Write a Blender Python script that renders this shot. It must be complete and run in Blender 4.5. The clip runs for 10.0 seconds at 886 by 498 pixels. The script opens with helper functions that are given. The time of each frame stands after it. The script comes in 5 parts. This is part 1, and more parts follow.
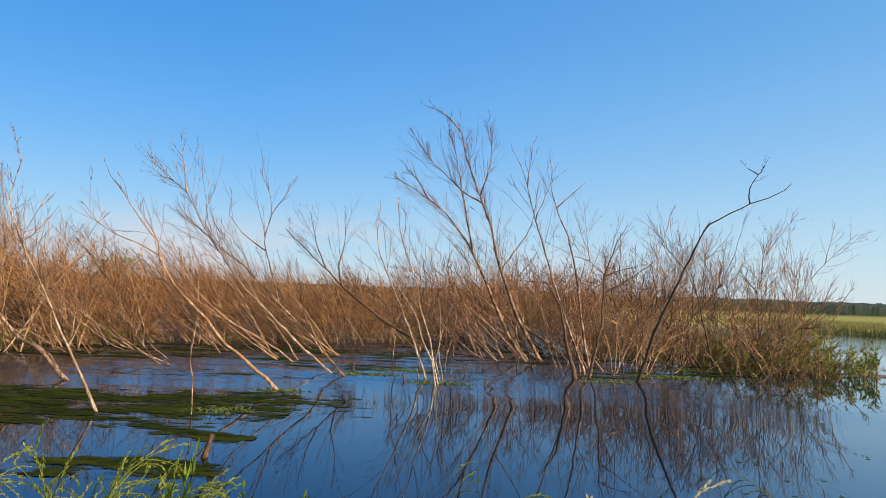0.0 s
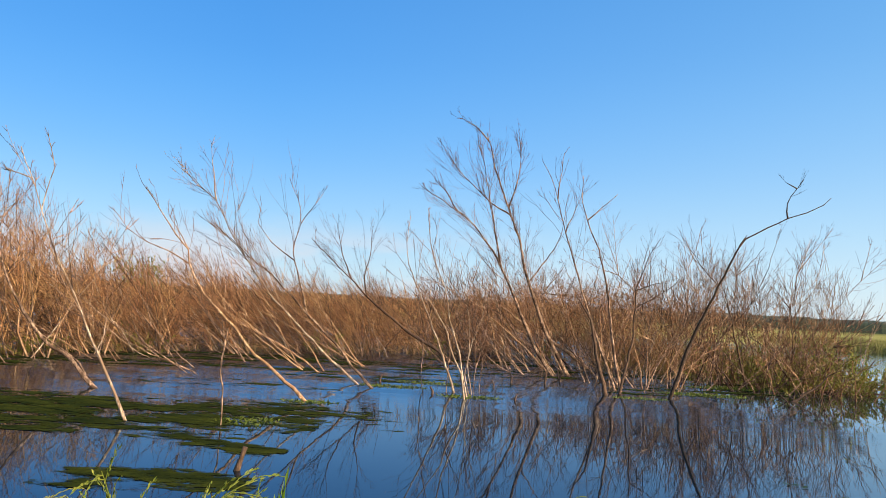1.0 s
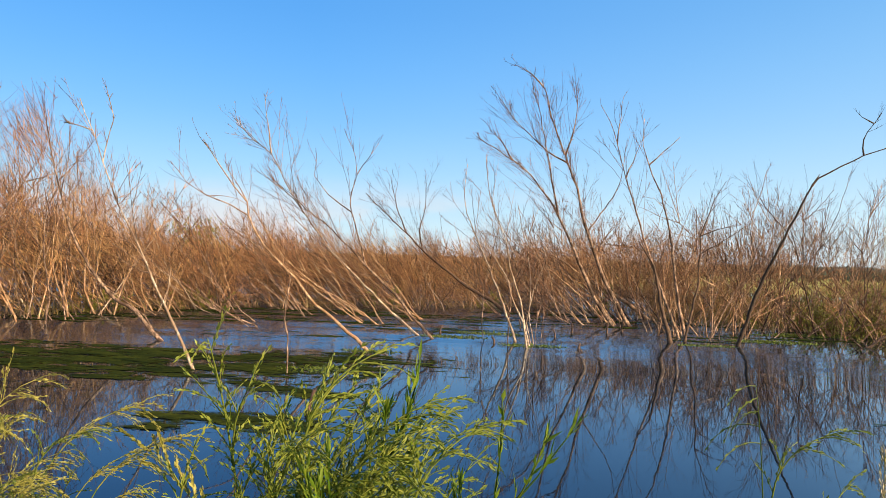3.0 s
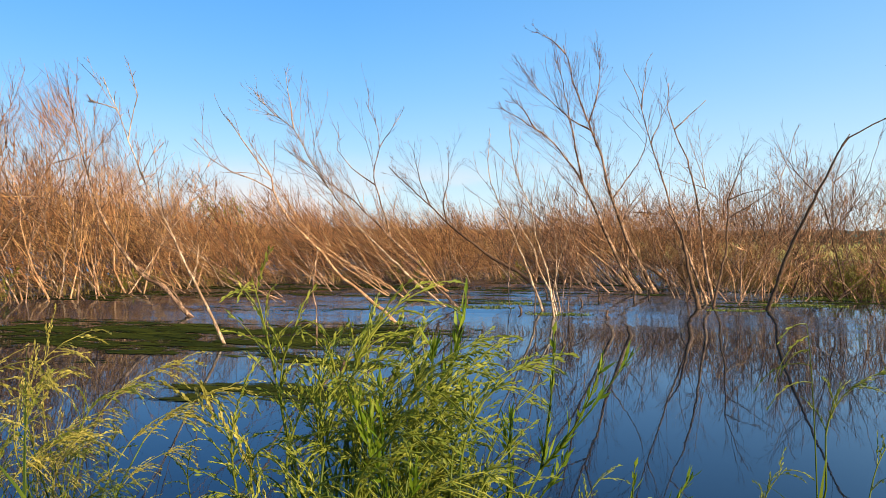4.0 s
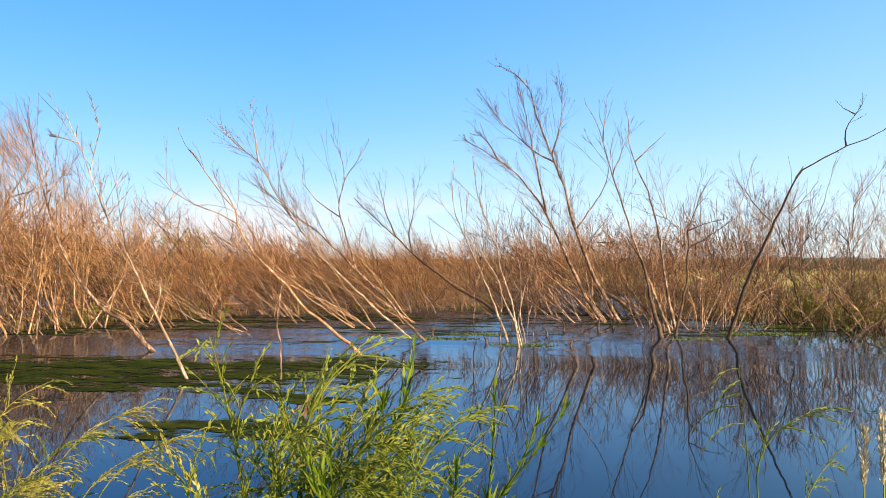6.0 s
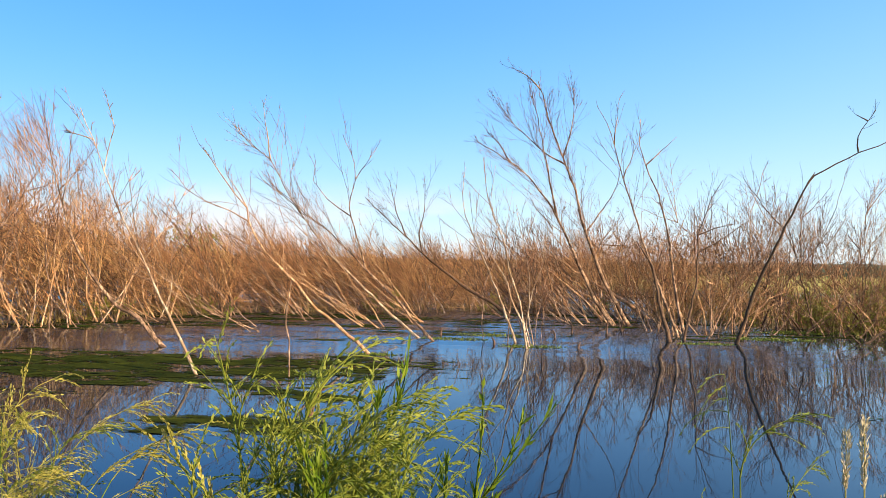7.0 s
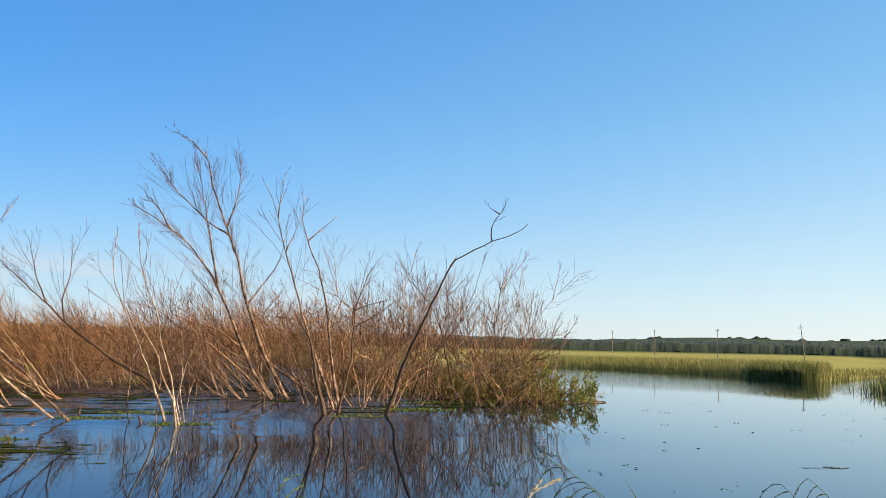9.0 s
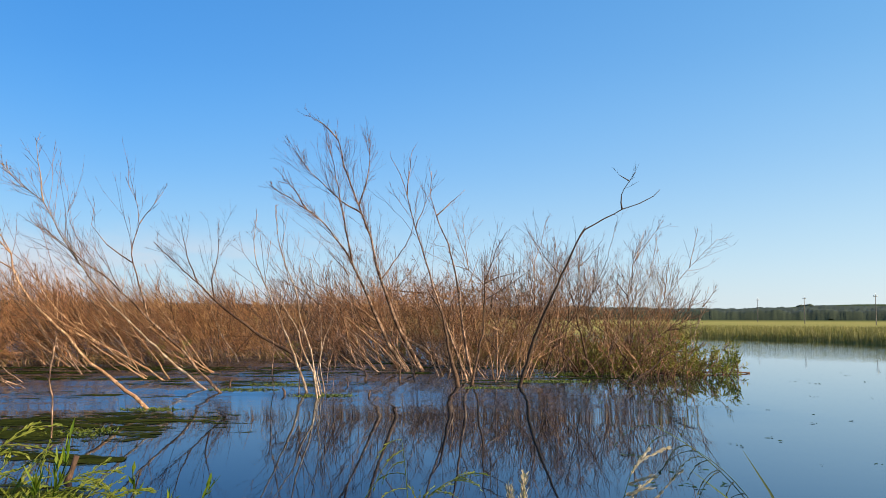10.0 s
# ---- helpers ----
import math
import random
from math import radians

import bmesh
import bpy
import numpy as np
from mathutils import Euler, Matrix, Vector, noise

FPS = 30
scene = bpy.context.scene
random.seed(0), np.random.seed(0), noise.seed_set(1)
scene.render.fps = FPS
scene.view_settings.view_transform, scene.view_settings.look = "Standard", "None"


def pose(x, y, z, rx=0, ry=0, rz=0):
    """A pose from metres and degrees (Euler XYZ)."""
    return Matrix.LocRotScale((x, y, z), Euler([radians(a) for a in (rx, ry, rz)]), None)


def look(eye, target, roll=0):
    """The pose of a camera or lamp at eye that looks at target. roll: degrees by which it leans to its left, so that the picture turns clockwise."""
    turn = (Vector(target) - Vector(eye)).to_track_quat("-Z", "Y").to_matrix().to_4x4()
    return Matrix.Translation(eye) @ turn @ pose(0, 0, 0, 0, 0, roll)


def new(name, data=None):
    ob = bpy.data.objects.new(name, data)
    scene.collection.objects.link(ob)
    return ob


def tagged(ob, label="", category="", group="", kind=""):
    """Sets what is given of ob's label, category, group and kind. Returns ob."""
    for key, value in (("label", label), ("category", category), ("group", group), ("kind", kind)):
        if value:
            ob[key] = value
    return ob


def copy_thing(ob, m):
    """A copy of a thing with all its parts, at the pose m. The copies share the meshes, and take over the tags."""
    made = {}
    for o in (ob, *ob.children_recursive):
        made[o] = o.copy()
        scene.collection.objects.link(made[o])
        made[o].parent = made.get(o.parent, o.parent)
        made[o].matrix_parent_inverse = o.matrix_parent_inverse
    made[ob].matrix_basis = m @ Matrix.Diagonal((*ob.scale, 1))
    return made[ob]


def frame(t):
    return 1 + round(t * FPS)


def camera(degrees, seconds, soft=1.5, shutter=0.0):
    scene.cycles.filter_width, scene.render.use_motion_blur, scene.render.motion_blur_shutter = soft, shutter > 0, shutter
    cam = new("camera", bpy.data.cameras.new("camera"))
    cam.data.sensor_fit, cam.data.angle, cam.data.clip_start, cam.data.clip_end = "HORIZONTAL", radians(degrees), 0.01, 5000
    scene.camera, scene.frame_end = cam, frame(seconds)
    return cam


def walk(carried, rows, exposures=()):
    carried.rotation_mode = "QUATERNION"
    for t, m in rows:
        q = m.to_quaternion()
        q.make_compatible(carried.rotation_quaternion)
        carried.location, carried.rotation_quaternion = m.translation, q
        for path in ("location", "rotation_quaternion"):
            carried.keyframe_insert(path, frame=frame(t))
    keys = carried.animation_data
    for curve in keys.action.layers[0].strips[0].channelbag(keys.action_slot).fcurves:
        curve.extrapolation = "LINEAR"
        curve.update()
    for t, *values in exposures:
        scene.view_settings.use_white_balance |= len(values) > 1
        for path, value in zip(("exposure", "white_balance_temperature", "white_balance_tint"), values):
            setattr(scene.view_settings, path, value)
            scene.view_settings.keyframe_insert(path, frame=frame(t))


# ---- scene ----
cam = camera(57.4, 10.0, soft=0.75)
PATH = [
    (0, (0.000, 0.000, 1.259), (-0.000, 9.976, 1.948), 2.34),
    (0.5, (-0.050, 0.065, 1.285), (-0.728, 10.009, 2.099), 4.97),
    (1, (-0.157, 0.175, 1.253), (-0.419, 10.137, 2.078), 3.19),
    (1.5, (-0.248, 0.264, 1.195), (-0.191, 10.237, 1.938), 1.02),
    (2, (-0.287, 0.356, 1.151), (-0.455, 10.330, 1.853), 1.56),
    (2.5, (-0.273, 0.379, 1.124), (-0.898, 10.345, 1.647), 2.92),
    (2.7, (-0.279, 0.382, 1.115), (-1.013, 10.347, 1.530), 2.92),
    (3.8, (-0.310, 0.402, 1.065), (-1.468, 10.334, 1.110), 0.01),
    (4, (-0.316, 0.405, 1.056), (-1.461, 10.339, 1.010), 0.66),
    (4.5, (-0.345, 0.417, 1.032), (-1.788, 10.308, 0.710), 0.05),
    (5, (-0.302, 0.414, 1.059), (-1.168, 10.377, 1.095), 1.14),
    (5.5, (-0.287, 0.363, 1.091), (-0.799, 10.340, 1.539), 0.47),
    (6.8, (-0.287, 0.329, 1.091), (-1.480, 10.258, 1.161), -0.12),
    (7, (-0.262, 0.298, 1.098), (-1.131, 10.255, 1.418), 1.22),
    (7.2, (-0.215, 0.289, 1.097), (-0.638, 10.269, 1.570), 0.92),
    (7.5, (-0.155, 0.280, 1.095), (1.049, 10.189, 1.706), 1.58),
    (7.8, (-0.164, 0.253, 1.116), (1.692, 10.060, 1.729), 1.16),
    (8, (-0.162, 0.301, 1.130), (1.919, 10.055, 1.850), 1.20),
    (8.2, (-0.161, 0.339, 1.140), (2.452, 9.936, 2.173), 1.36),
    (8.5, (-0.190, 0.298, 1.154), (3.110, 9.642, 2.492), 1.15),
    (8.7, (-0.179, 0.259, 1.159), (3.059, 9.624, 2.504), 1.39),
    (9, (-0.147, 0.183, 1.167), (2.936, 9.610, 2.439), 1.56),
    (9.5, (-0.101, 0.132, 1.154), (1.720, 9.879, 2.447), 2.70),
    (10, (-0.071, 0.190, 1.155), (1.446, 10.033, 2.066), 0.70),
]
EXPOSURES = [(0.0, 0.95, 6500, 10), (1.0, 1.11, 6550, 10), (2.5, 1.2, 6750, 10), (4.5, 1.36, 7100, 11), (5.5, 1.45, 7050, 11), (6.8, 1.5, 7000, 11), (7.5, 1.42, 7000, 11), (8.5, 1.2, 7000, 11), (9.0, 1.1, 6800, 10), (10.0, 1.0, 6500, 10)]
walk(cam, [(t, look(eye, target, roll)) for t, eye, target, roll in PATH], EXPOSURES)

# ---- sky and sun ----
SUN_ELEVATION = radians(26)
SUN_AZIMUTH = radians(125)          # clockwise from +y: to the right and behind the camera

world = bpy.data.worlds.new("sky")
scene.world = world
world.use_nodes = True
wt = world.node_tree
wt.nodes.clear()
w_out = wt.nodes.new("ShaderNodeOutputWorld")
w_bg = wt.nodes.new("ShaderNodeBackground")
w_sky = wt.nodes.new("ShaderNodeTexSky")
w_sky.sky_type = "NISHITA"
w_sky.sun_disc = False
w_sky.sun_elevation = SUN_ELEVATION
w_sky.sun_rotation = SUN_AZIMUTH
w_sky.air_density, w_sky.dust_density, w_sky.ozone_density = 1.0, 0.5, 3.0
w_bg.inputs["Strength"].default_value = 0.072
w_hue = wt.nodes.new("ShaderNodeHueSaturation")
w_hue.inputs["Saturation"].default_value = 1.35
wt.links.new(w_sky.outputs[0], w_hue.inputs["Color"])


def sky_ramp(stops):
    """Sky colour against the sine of the elevation."""
    n = wt.nodes.new("ShaderNodeValToRGB")
    n.color_ramp.interpolation = "B_SPLINE"
    wt.links.new(w_up.outputs[2], n.inputs[0])
    e = n.color_ramp.elements
    for k, (at, color) in enumerate(stops):
        el = e[k] if k < 2 else e.new(at)
        el.position = at
        el.color = (*(v / 7 for v in color), 1)
    return n.outputs[0]


def sky_mix(weight, a, b, how="MIX"):
    n = wt.nodes.new("ShaderNodeMix")
    n.data_type = "RGBA"
    n.blend_type = how
    for socket, value in ((n.inputs[0], weight), (n.inputs[6], a), (n.inputs[7], b)):
        if isinstance(value, float):
            socket.default_value = value
        elif isinstance(value, tuple):
            socket.default_value = (*value, 1)
        else:
            wt.links.new(value, socket)
    return n.outputs[2]


# Clear air: deep blue away from the sun, paler towards it and towards the horizon.
w_co = wt.nodes.new("ShaderNodeTexCoord")
w_up = wt.nodes.new("ShaderNodeSeparateXYZ")
wt.links.new(w_co.outputs["Generated"], w_up.inputs[0])
w_dot = wt.nodes.new("ShaderNodeVectorMath")
w_dot.operation = "DOT_PRODUCT"
w_dot.inputs[1].default_value = (math.sin(SUN_AZIMUTH), math.cos(SUN_AZIMUTH), 0)
wt.links.new(w_co.outputs["Generated"], w_dot.inputs[0])
w_near = wt.nodes.new("ShaderNodeMapRange")
w_near.inputs[1].default_value, w_near.inputs[2].default_value = -0.73, 0.44
wt.links.new(w_dot.outputs["Value"], w_near.inputs[0])
away = sky_ramp(((0.0, (4.3, 5.0, 5.9)), (1.0, (0.25, 1.0, 3.0)), (0.08, (2.9, 4.7, 6.3)), (0.18, (1.2, 3.4, 6.7)), (0.30, (0.65, 2.6, 6.3)), (0.48, (0.38, 1.8, 5.0))))
toward_sun = sky_ramp(((0.0, (6.4, 6.7, 6.8)), (1.0, (0.5, 1.6, 3.8)), (0.10, (4.8, 6.3, 7.0)), (0.20, (3.2, 5.2, 6.9)), (0.32, (1.9, 4.2, 6.7)), (0.50, (1.0, 3.0, 6.0))))
clear = sky_mix(1.0, sky_mix(w_near.outputs[0], away, toward_sun), (7.0, 7.0, 7.0), "MULTIPLY")
whole = sky_mix(0.8, w_hue.outputs[0], clear)
# A low bank of pale cloud over the horizon, away from the sun.
w_map = wt.nodes.new("ShaderNodeMapping")
w_map.inputs["Scale"].default_value = (3.5, 3.5, 13.0)
wt.links.new(w_co.outputs["Generated"], w_map.inputs[0])
w_cloud = wt.nodes.new("ShaderNodeTexNoise")
w_cloud.inputs["Scale"].default_value, w_cloud.inputs["Detail"].default_value = 1.6, 5.0
wt.links.new(w_map.outputs[0], w_cloud.inputs["Vector"])


def sky_range(value, lo, hi):
    n = wt.nodes.new("ShaderNodeMapRange")
    n.interpolation_type = "SMOOTHSTEP"
    n.inputs[1].default_value, n.inputs[2].default_value = lo, hi
    wt.links.new(value, n.inputs[0])
    return n.outputs[0]


def times(a, b):
    n = wt.nodes.new("ShaderNodeMath")
    n.operation = "MULTIPLY"
    wt.links.new(a, n.inputs[0])
    if isinstance(b, float):
        n.inputs[1].default_value = b
    else:
        wt.links.new(b, n.inputs[1])
    return n.outputs[0]


bank = times(times(sky_range(w_cloud.outputs[0], 0.40, 0.60), sky_range(w_up.outputs[2], 0.12, 0.045)), sky_range(w_dot.outputs["Value"], -0.31, -0.65))
wt.links.new(sky_mix(times(bank, 0.85), whole, (4.9, 5.0, 5.4)), w_bg.inputs["Color"])
wt.links.new(w_bg.outputs[0], w_out.inputs["Surface"])

sun = new("sun", bpy.data.lights.new("sun", "SUN"))
sun.data.energy, sun.data.angle, sun.data.color = 5.0, radians(0.6), (1.0, 0.80, 0.54)
toward = Vector((math.sin(SUN_AZIMUTH) * math.cos(SUN_ELEVATION), math.cos(SUN_AZIMUTH) * math.cos(SUN_ELEVATION), math.sin(SUN_ELEVATION)))
sun.matrix_world = look(toward * 50, (0, 0, 0))


# ---- materials ----
def material(name):
    m = bpy.data.materials.new(name)
    m.use_nodes = True
    t = m.node_tree
    return m, t, t.nodes["Principled BSDF"]


def mixed(t, factor, a, b):
    n = t.nodes.new("ShaderNodeMix")
    n.data_type = "RGBA"
    for socket, value in ((n.inputs[6], a), (n.inputs[7], b)):
        if isinstance(value, tuple):
            socket.default_value = (*value, 1)
        else:
            t.links.new(value, socket)
    if isinstance(factor, float):
        n.inputs[0].default_value = factor
    else:
        t.links.new(factor, n.inputs[0])
    return n.outputs[2]


def noise_value(t, scale, detail=4.0, rough=0.55, lo=0.35, hi=0.65, stretch=None):
    co = t.nodes.new("ShaderNodeTexCoord")
    n = t.nodes.new("ShaderNodeTexNoise")
    n.inputs["Scale"].default_value, n.inputs["Detail"].default_value, n.inputs["Roughness"].default_value = scale, detail, rough
    src = co.outputs["Object"]
    if stretch:
        mp = t.nodes.new("ShaderNodeMapping")
        mp.inputs["Scale"].default_value = stretch
        t.links.new(src, mp.inputs[0])
        src = mp.outputs[0]
    t.links.new(src, n.inputs["Vector"])
    r = t.nodes.new("ShaderNodeMapRange")
    r.inputs[1].default_value, r.inputs[2].default_value = lo, hi
    t.links.new(n.outputs[0], r.inputs[0])
    return r.outputs[0], n.outputs[0]


def bumped(t, bsdf, height, strength, distance):
    b = t.nodes.new("ShaderNodeBump")
    b.inputs["Strength"].default_value, b.inputs["Distance"].default_value = strength, distance
    t.links.new(height, b.inputs["Height"])
    t.links.new(b.outputs[0], bsdf.inputs["Normal"])


def bark(name, light, dark, patch):
    """Willow bark: lengthwise grain, lichen-pale and dark patches, and a tone of its own for each piece."""
    m, t, b = material(name)
    fine, raw = noise_value(t, 45, 5, 0.65, 0.36, 0.64, (1, 1, 0.3))
    coarse, _ = noise_value(t, 6, 4, 0.6, 0.42, 0.58)
    c = mixed(t, fine, dark, light)
    c = mixed(t, coarse, c, patch)
    g = t.nodes.new("ShaderNodeNewGeometry")
    h = t.nodes.new("ShaderNodeHueSaturation")
    r = t.nodes.new("ShaderNodeMapRange")
    r.inputs[3].default_value, r.inputs[4].default_value = 0.22, 1.75
    t.links.new(g.outputs["Random Per Island"], r.inputs[0])
    t.links.new(r.outputs[0], h.inputs["Value"])
    t.links.new(c, h.inputs["Color"])
    t.links.new(h.outputs[0], b.inputs["Base Color"])
    b.inputs["Roughness"].default_value = 0.85
    b.inputs["Specular IOR Level"].default_value = 0.2
    bumped(t, b, raw, 0.8, 0.01)
    return m


def leafy(name, a, b_, through_=0.35, rough=0.5):
    """Leaves and blades: a mix of two tones by piece, and light that comes through them."""
    m, t, b = material(name)
    g = t.nodes.new("ShaderNodeNewGeometry")
    patch, _ = noise_value(t, 3.0, 3, 0.5, 0.35, 0.65)
    c = mixed(t, g.outputs["Random Per Island"], a, b_)
    c2 = mixed(t, patch, c, tuple(0.75 * v for v in a))
    t.links.new(c2, b.inputs["Base Color"])
    b.inputs["Roughness"].default_value = rough
    b.inputs["Specular IOR Level"].default_value = 0.25
    tr = t.nodes.new("ShaderNodeBsdfTranslucent")
    t.links.new(c2, tr.inputs[0])
    mx = t.nodes.new("ShaderNodeMixShader")
    mx.inputs[0].default_value = through_
    out = t.nodes["Material Output"]
    t.links.new(b.outputs[0], mx.inputs[1])
    t.links.new(tr.outputs[0], mx.inputs[2])
    t.links.new(mx.outputs[0], out.inputs[0])
    return m


BARK = {
    "pale": bark("pale_bark", (0.58, 0.45, 0.33), (0.060, 0.036, 0.024), (0.20, 0.125, 0.08)),
    "tan": bark("tan_bark", (0.55, 0.35, 0.21), (0.070, 0.034, 0.018), (0.20, 0.105, 0.055)),
    "brown": bark("brown_bark", (0.44, 0.28, 0.19), (0.022, 0.013, 0.009), (0.055, 0.031, 0.020)),
    "dark": bark("dark_bark", (0.15, 0.088, 0.057), (0.022, 0.014, 0.010), (0.055, 0.033, 0.022)),
    "black": bark("black_bark", (0.10, 0.062, 0.042), (0.020, 0.014, 0.010), (0.048, 0.031, 0.022)),
}
TWIG = {
    "pale": bark("pale_twig", (0.34, 0.22, 0.15), (0.080, 0.046, 0.030), (0.17, 0.10, 0.064)),
    "tan": bark("tan_twig", (0.31, 0.150, 0.072), (0.062, 0.028, 0.014), (0.145, 0.068, 0.033)),
    "brown": bark("brown_twig", (0.27, 0.138, 0.080), (0.050, 0.026, 0.016), (0.12, 0.063, 0.038)),
    "dark": bark("dark_twig", (0.21, 0.110, 0.067), (0.042, 0.023, 0.015), (0.095, 0.052, 0.032)),
    "black": bark("black_twig", (0.06, 0.042, 0.032), (0.016, 0.012, 0.010), (0.035, 0.025, 0.019)),
    "russet": bark("russet_twig", (0.44, 0.210, 0.092), (0.052, 0.023, 0.010), (0.19, 0.090, 0.039)),
    "straw": bark("straw_twig", (0.52, 0.300, 0.135), (0.068, 0.037, 0.016), (0.23, 0.128, 0.056)),
}
LEAF = leafy("willow_leaf", (0.15, 0.18, 0.022), (0.29, 0.29, 0.05), 0.4)
LEAF_YELLOW = leafy("young_leaf", (0.15, 0.15, 0.025), (0.28, 0.24, 0.05), 0.4)
SEDGE = leafy("sedge_blade", (0.23, 0.15, 0.055), (0.13, 0.105, 0.034), 0.3)
REED = leafy("reed_blade", (0.19, 0.20, 0.050), (0.40, 0.34, 0.13), 0.3)
REED_DARK = leafy("dark_reed_blade", (0.085, 0.105, 0.024), (0.20, 0.20, 0.05), 0.3)
FIELD_GRASS = leafy("field_grass_blade", (0.26, 0.23, 0.07), (0.42, 0.34, 0.14), 0.3)
GRASS = leafy("green_grass", (0.045, 0.095, 0.009), (0.25, 0.30, 0.028), 0.45, 0.4)
GRASS_DARK = leafy("dark_grass", (0.020, 0.050, 0.007), (0.055, 0.105, 0.014), 0.3, 0.4)
WEED = leafy("weed_leaf", (0.08, 0.16, 0.010), (0.36, 0.42, 0.045), 0.45, 0.5)
SPIKELET = leafy("grass_spikelet", (0.15, 0.20, 0.022), (0.44, 0.43, 0.085), 0.40, 0.55)
STRAW = leafy("dry_grass", (0.27, 0.25, 0.045), (0.50, 0.43, 0.13), 0.3, 0.6)
DARK_HEAD = leafy("dark_head", (0.018, 0.030, 0.012), (0.075, 0.095, 0.030), 0.2, 0.6)
DRY_HEAD = leafy("dry_head", (0.46, 0.40, 0.28), (0.66, 0.60, 0.47), 0.3, 0.6)
WOODS = leafy("far_woods", (0.038, 0.055, 0.036), (0.056, 0.074, 0.044), 0.15, 0.9)


def water_material():
    m, t, b = material("pond_water")

    def ranged(value, lo, hi, out_lo=0.0, out_hi=1.0):
        n = t.nodes.new("ShaderNodeMapRange")
        n.interpolation_type = "SMOOTHSTEP"
        for k, v in enumerate((lo, hi, out_lo, out_hi)):
            n.inputs[k + 1].default_value = v
        t.links.new(value, n.inputs[0])
        return n.outputs[0]

    def math_of(how, x, y):
        n = t.nodes.new("ShaderNodeMath")
        n.operation = how
        n.inputs[2].default_value = 0.5
        for socket, v in zip(n.inputs, (x, y)):
            if isinstance(v, float):
                socket.default_value = v
            else:
                t.links.new(v, socket)
        return n.outputs[0]

    silt, _ = noise_value(t, 0.35, 3, 0.5, 0.3, 0.7)
    body = t.nodes.new("ShaderNodeBsdfDiffuse")
    mirror = t.nodes.new("ShaderNodeBsdfGlossy")
    fresnel = t.nodes.new("ShaderNodeFresnel")
    t.links.new(mixed(t, silt, (0.002, 0.006, 0.014), (0.004, 0.009, 0.016)), body.inputs["Color"])
    t.nodes.remove(b)
    # Polarised sky reflection put into gloss and tint: dim by the willows, strong right.
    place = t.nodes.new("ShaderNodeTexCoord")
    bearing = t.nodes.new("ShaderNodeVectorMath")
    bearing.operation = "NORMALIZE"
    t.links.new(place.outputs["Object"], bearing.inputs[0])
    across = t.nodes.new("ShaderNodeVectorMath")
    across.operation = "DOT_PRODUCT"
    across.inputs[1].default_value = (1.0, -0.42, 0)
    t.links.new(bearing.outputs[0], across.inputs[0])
    bearing_tint = ranged(across.outputs["Value"], -0.30, 0.20)
    bearing_ior = ranged(across.outputs["Value"], -0.26, 0.28, 1.268, 1.74)
    # The breeze ruffles the water in streaks before the left of the thicket and far out; a mirror elsewhere.
    at = t.nodes.new("ShaderNodeSeparateXYZ")
    t.links.new(place.outputs["Object"], at.inputs[0])
    away = t.nodes.new("ShaderNodeVectorMath")
    away.operation = "LENGTH"
    t.links.new(place.outputs["Object"], away.inputs[0])
    streak, _ = noise_value(t, 0.9, 5, 0.65, 0.40, 0.58, (0.35, 1.3, 1))
    thicket_band = math_of("MULTIPLY", ranged(away.outputs["Value"], 10.0, 13.5), ranged(at.outputs[0], 7.0, 3.0))
    near_mask = math_of("MULTIPLY", thicket_band, math_of("MULTIPLY_ADD", streak, 0.5))
    # The streaks also get a stronger, paler mirror, as painted sky sheen.
    t.links.new(math_of("ADD", bearing_ior, math_of("MULTIPLY", near_mask, 0.75)), fresnel.inputs["IOR"])
    t.links.new(mixed(t, math_of("MAXIMUM", bearing_tint, near_mask), (0.72, 0.85, 1.0), (0.88, 0.95, 1.0)), mirror.inputs["Color"])
    far_mask = math_of("MULTIPLY", ranged(at.outputs[1], 20.0, 40.0), ranged(at.outputs[0], 10.0, 20.0, 0.0, 0.10))
    _, chop = noise_value(t, 5.0, 4, 0.65, 0, 1, (0.6, 1.2, 1))
    ripple = math_of("MULTIPLY", chop, math_of("MAXIMUM", math_of("MULTIPLY", near_mask, 0.05), far_mask))
    _, wave = noise_value(t, 2.2, 3, 0.5, 0, 1, (0.7, 1.6, 1))
    mirror.inputs["Roughness"].default_value = 0.02
    calm = t.nodes.new("ShaderNodeBump")
    calm.inputs["Strength"].default_value, calm.inputs["Distance"].default_value = 0.035, 0.010
    t.links.new(wave, calm.inputs["Height"])
    rippled = t.nodes.new("ShaderNodeBump")
    rippled.inputs["Strength"].default_value, rippled.inputs["Distance"].default_value = 1.0, 0.05
    t.links.new(ripple, rippled.inputs["Height"])
    t.links.new(calm.outputs[0], rippled.inputs["Normal"])
    # One fixed tilt for the wavelets' near faces, so streaks mirror higher, paler sky.
    lean = t.nodes.new("ShaderNodeVectorMath")
    lean.operation = "SCALE"
    lean.inputs[0].default_value = (0.010, -0.080, 0)
    t.links.new(near_mask, lean.inputs["Scale"])
    leaning = t.nodes.new("ShaderNodeVectorMath")
    leaning.operation = "ADD"
    t.links.new(rippled.outputs[0], leaning.inputs[0])
    t.links.new(lean.outputs[0], leaning.inputs[1])
    level = t.nodes.new("ShaderNodeVectorMath")
    level.operation = "NORMALIZE"
    t.links.new(leaning.outputs[0], level.inputs[0])
    surface = t.nodes.new("ShaderNodeMixShader")
    for node in (mirror, fresnel):
        t.links.new(level.outputs[0], node.inputs["Normal"])
    t.links.new(fresnel.outputs[0], surface.inputs[0])
    t.links.new(body.outputs[0], surface.inputs[1])
    t.links.new(mirror.outputs[0], surface.inputs[2])
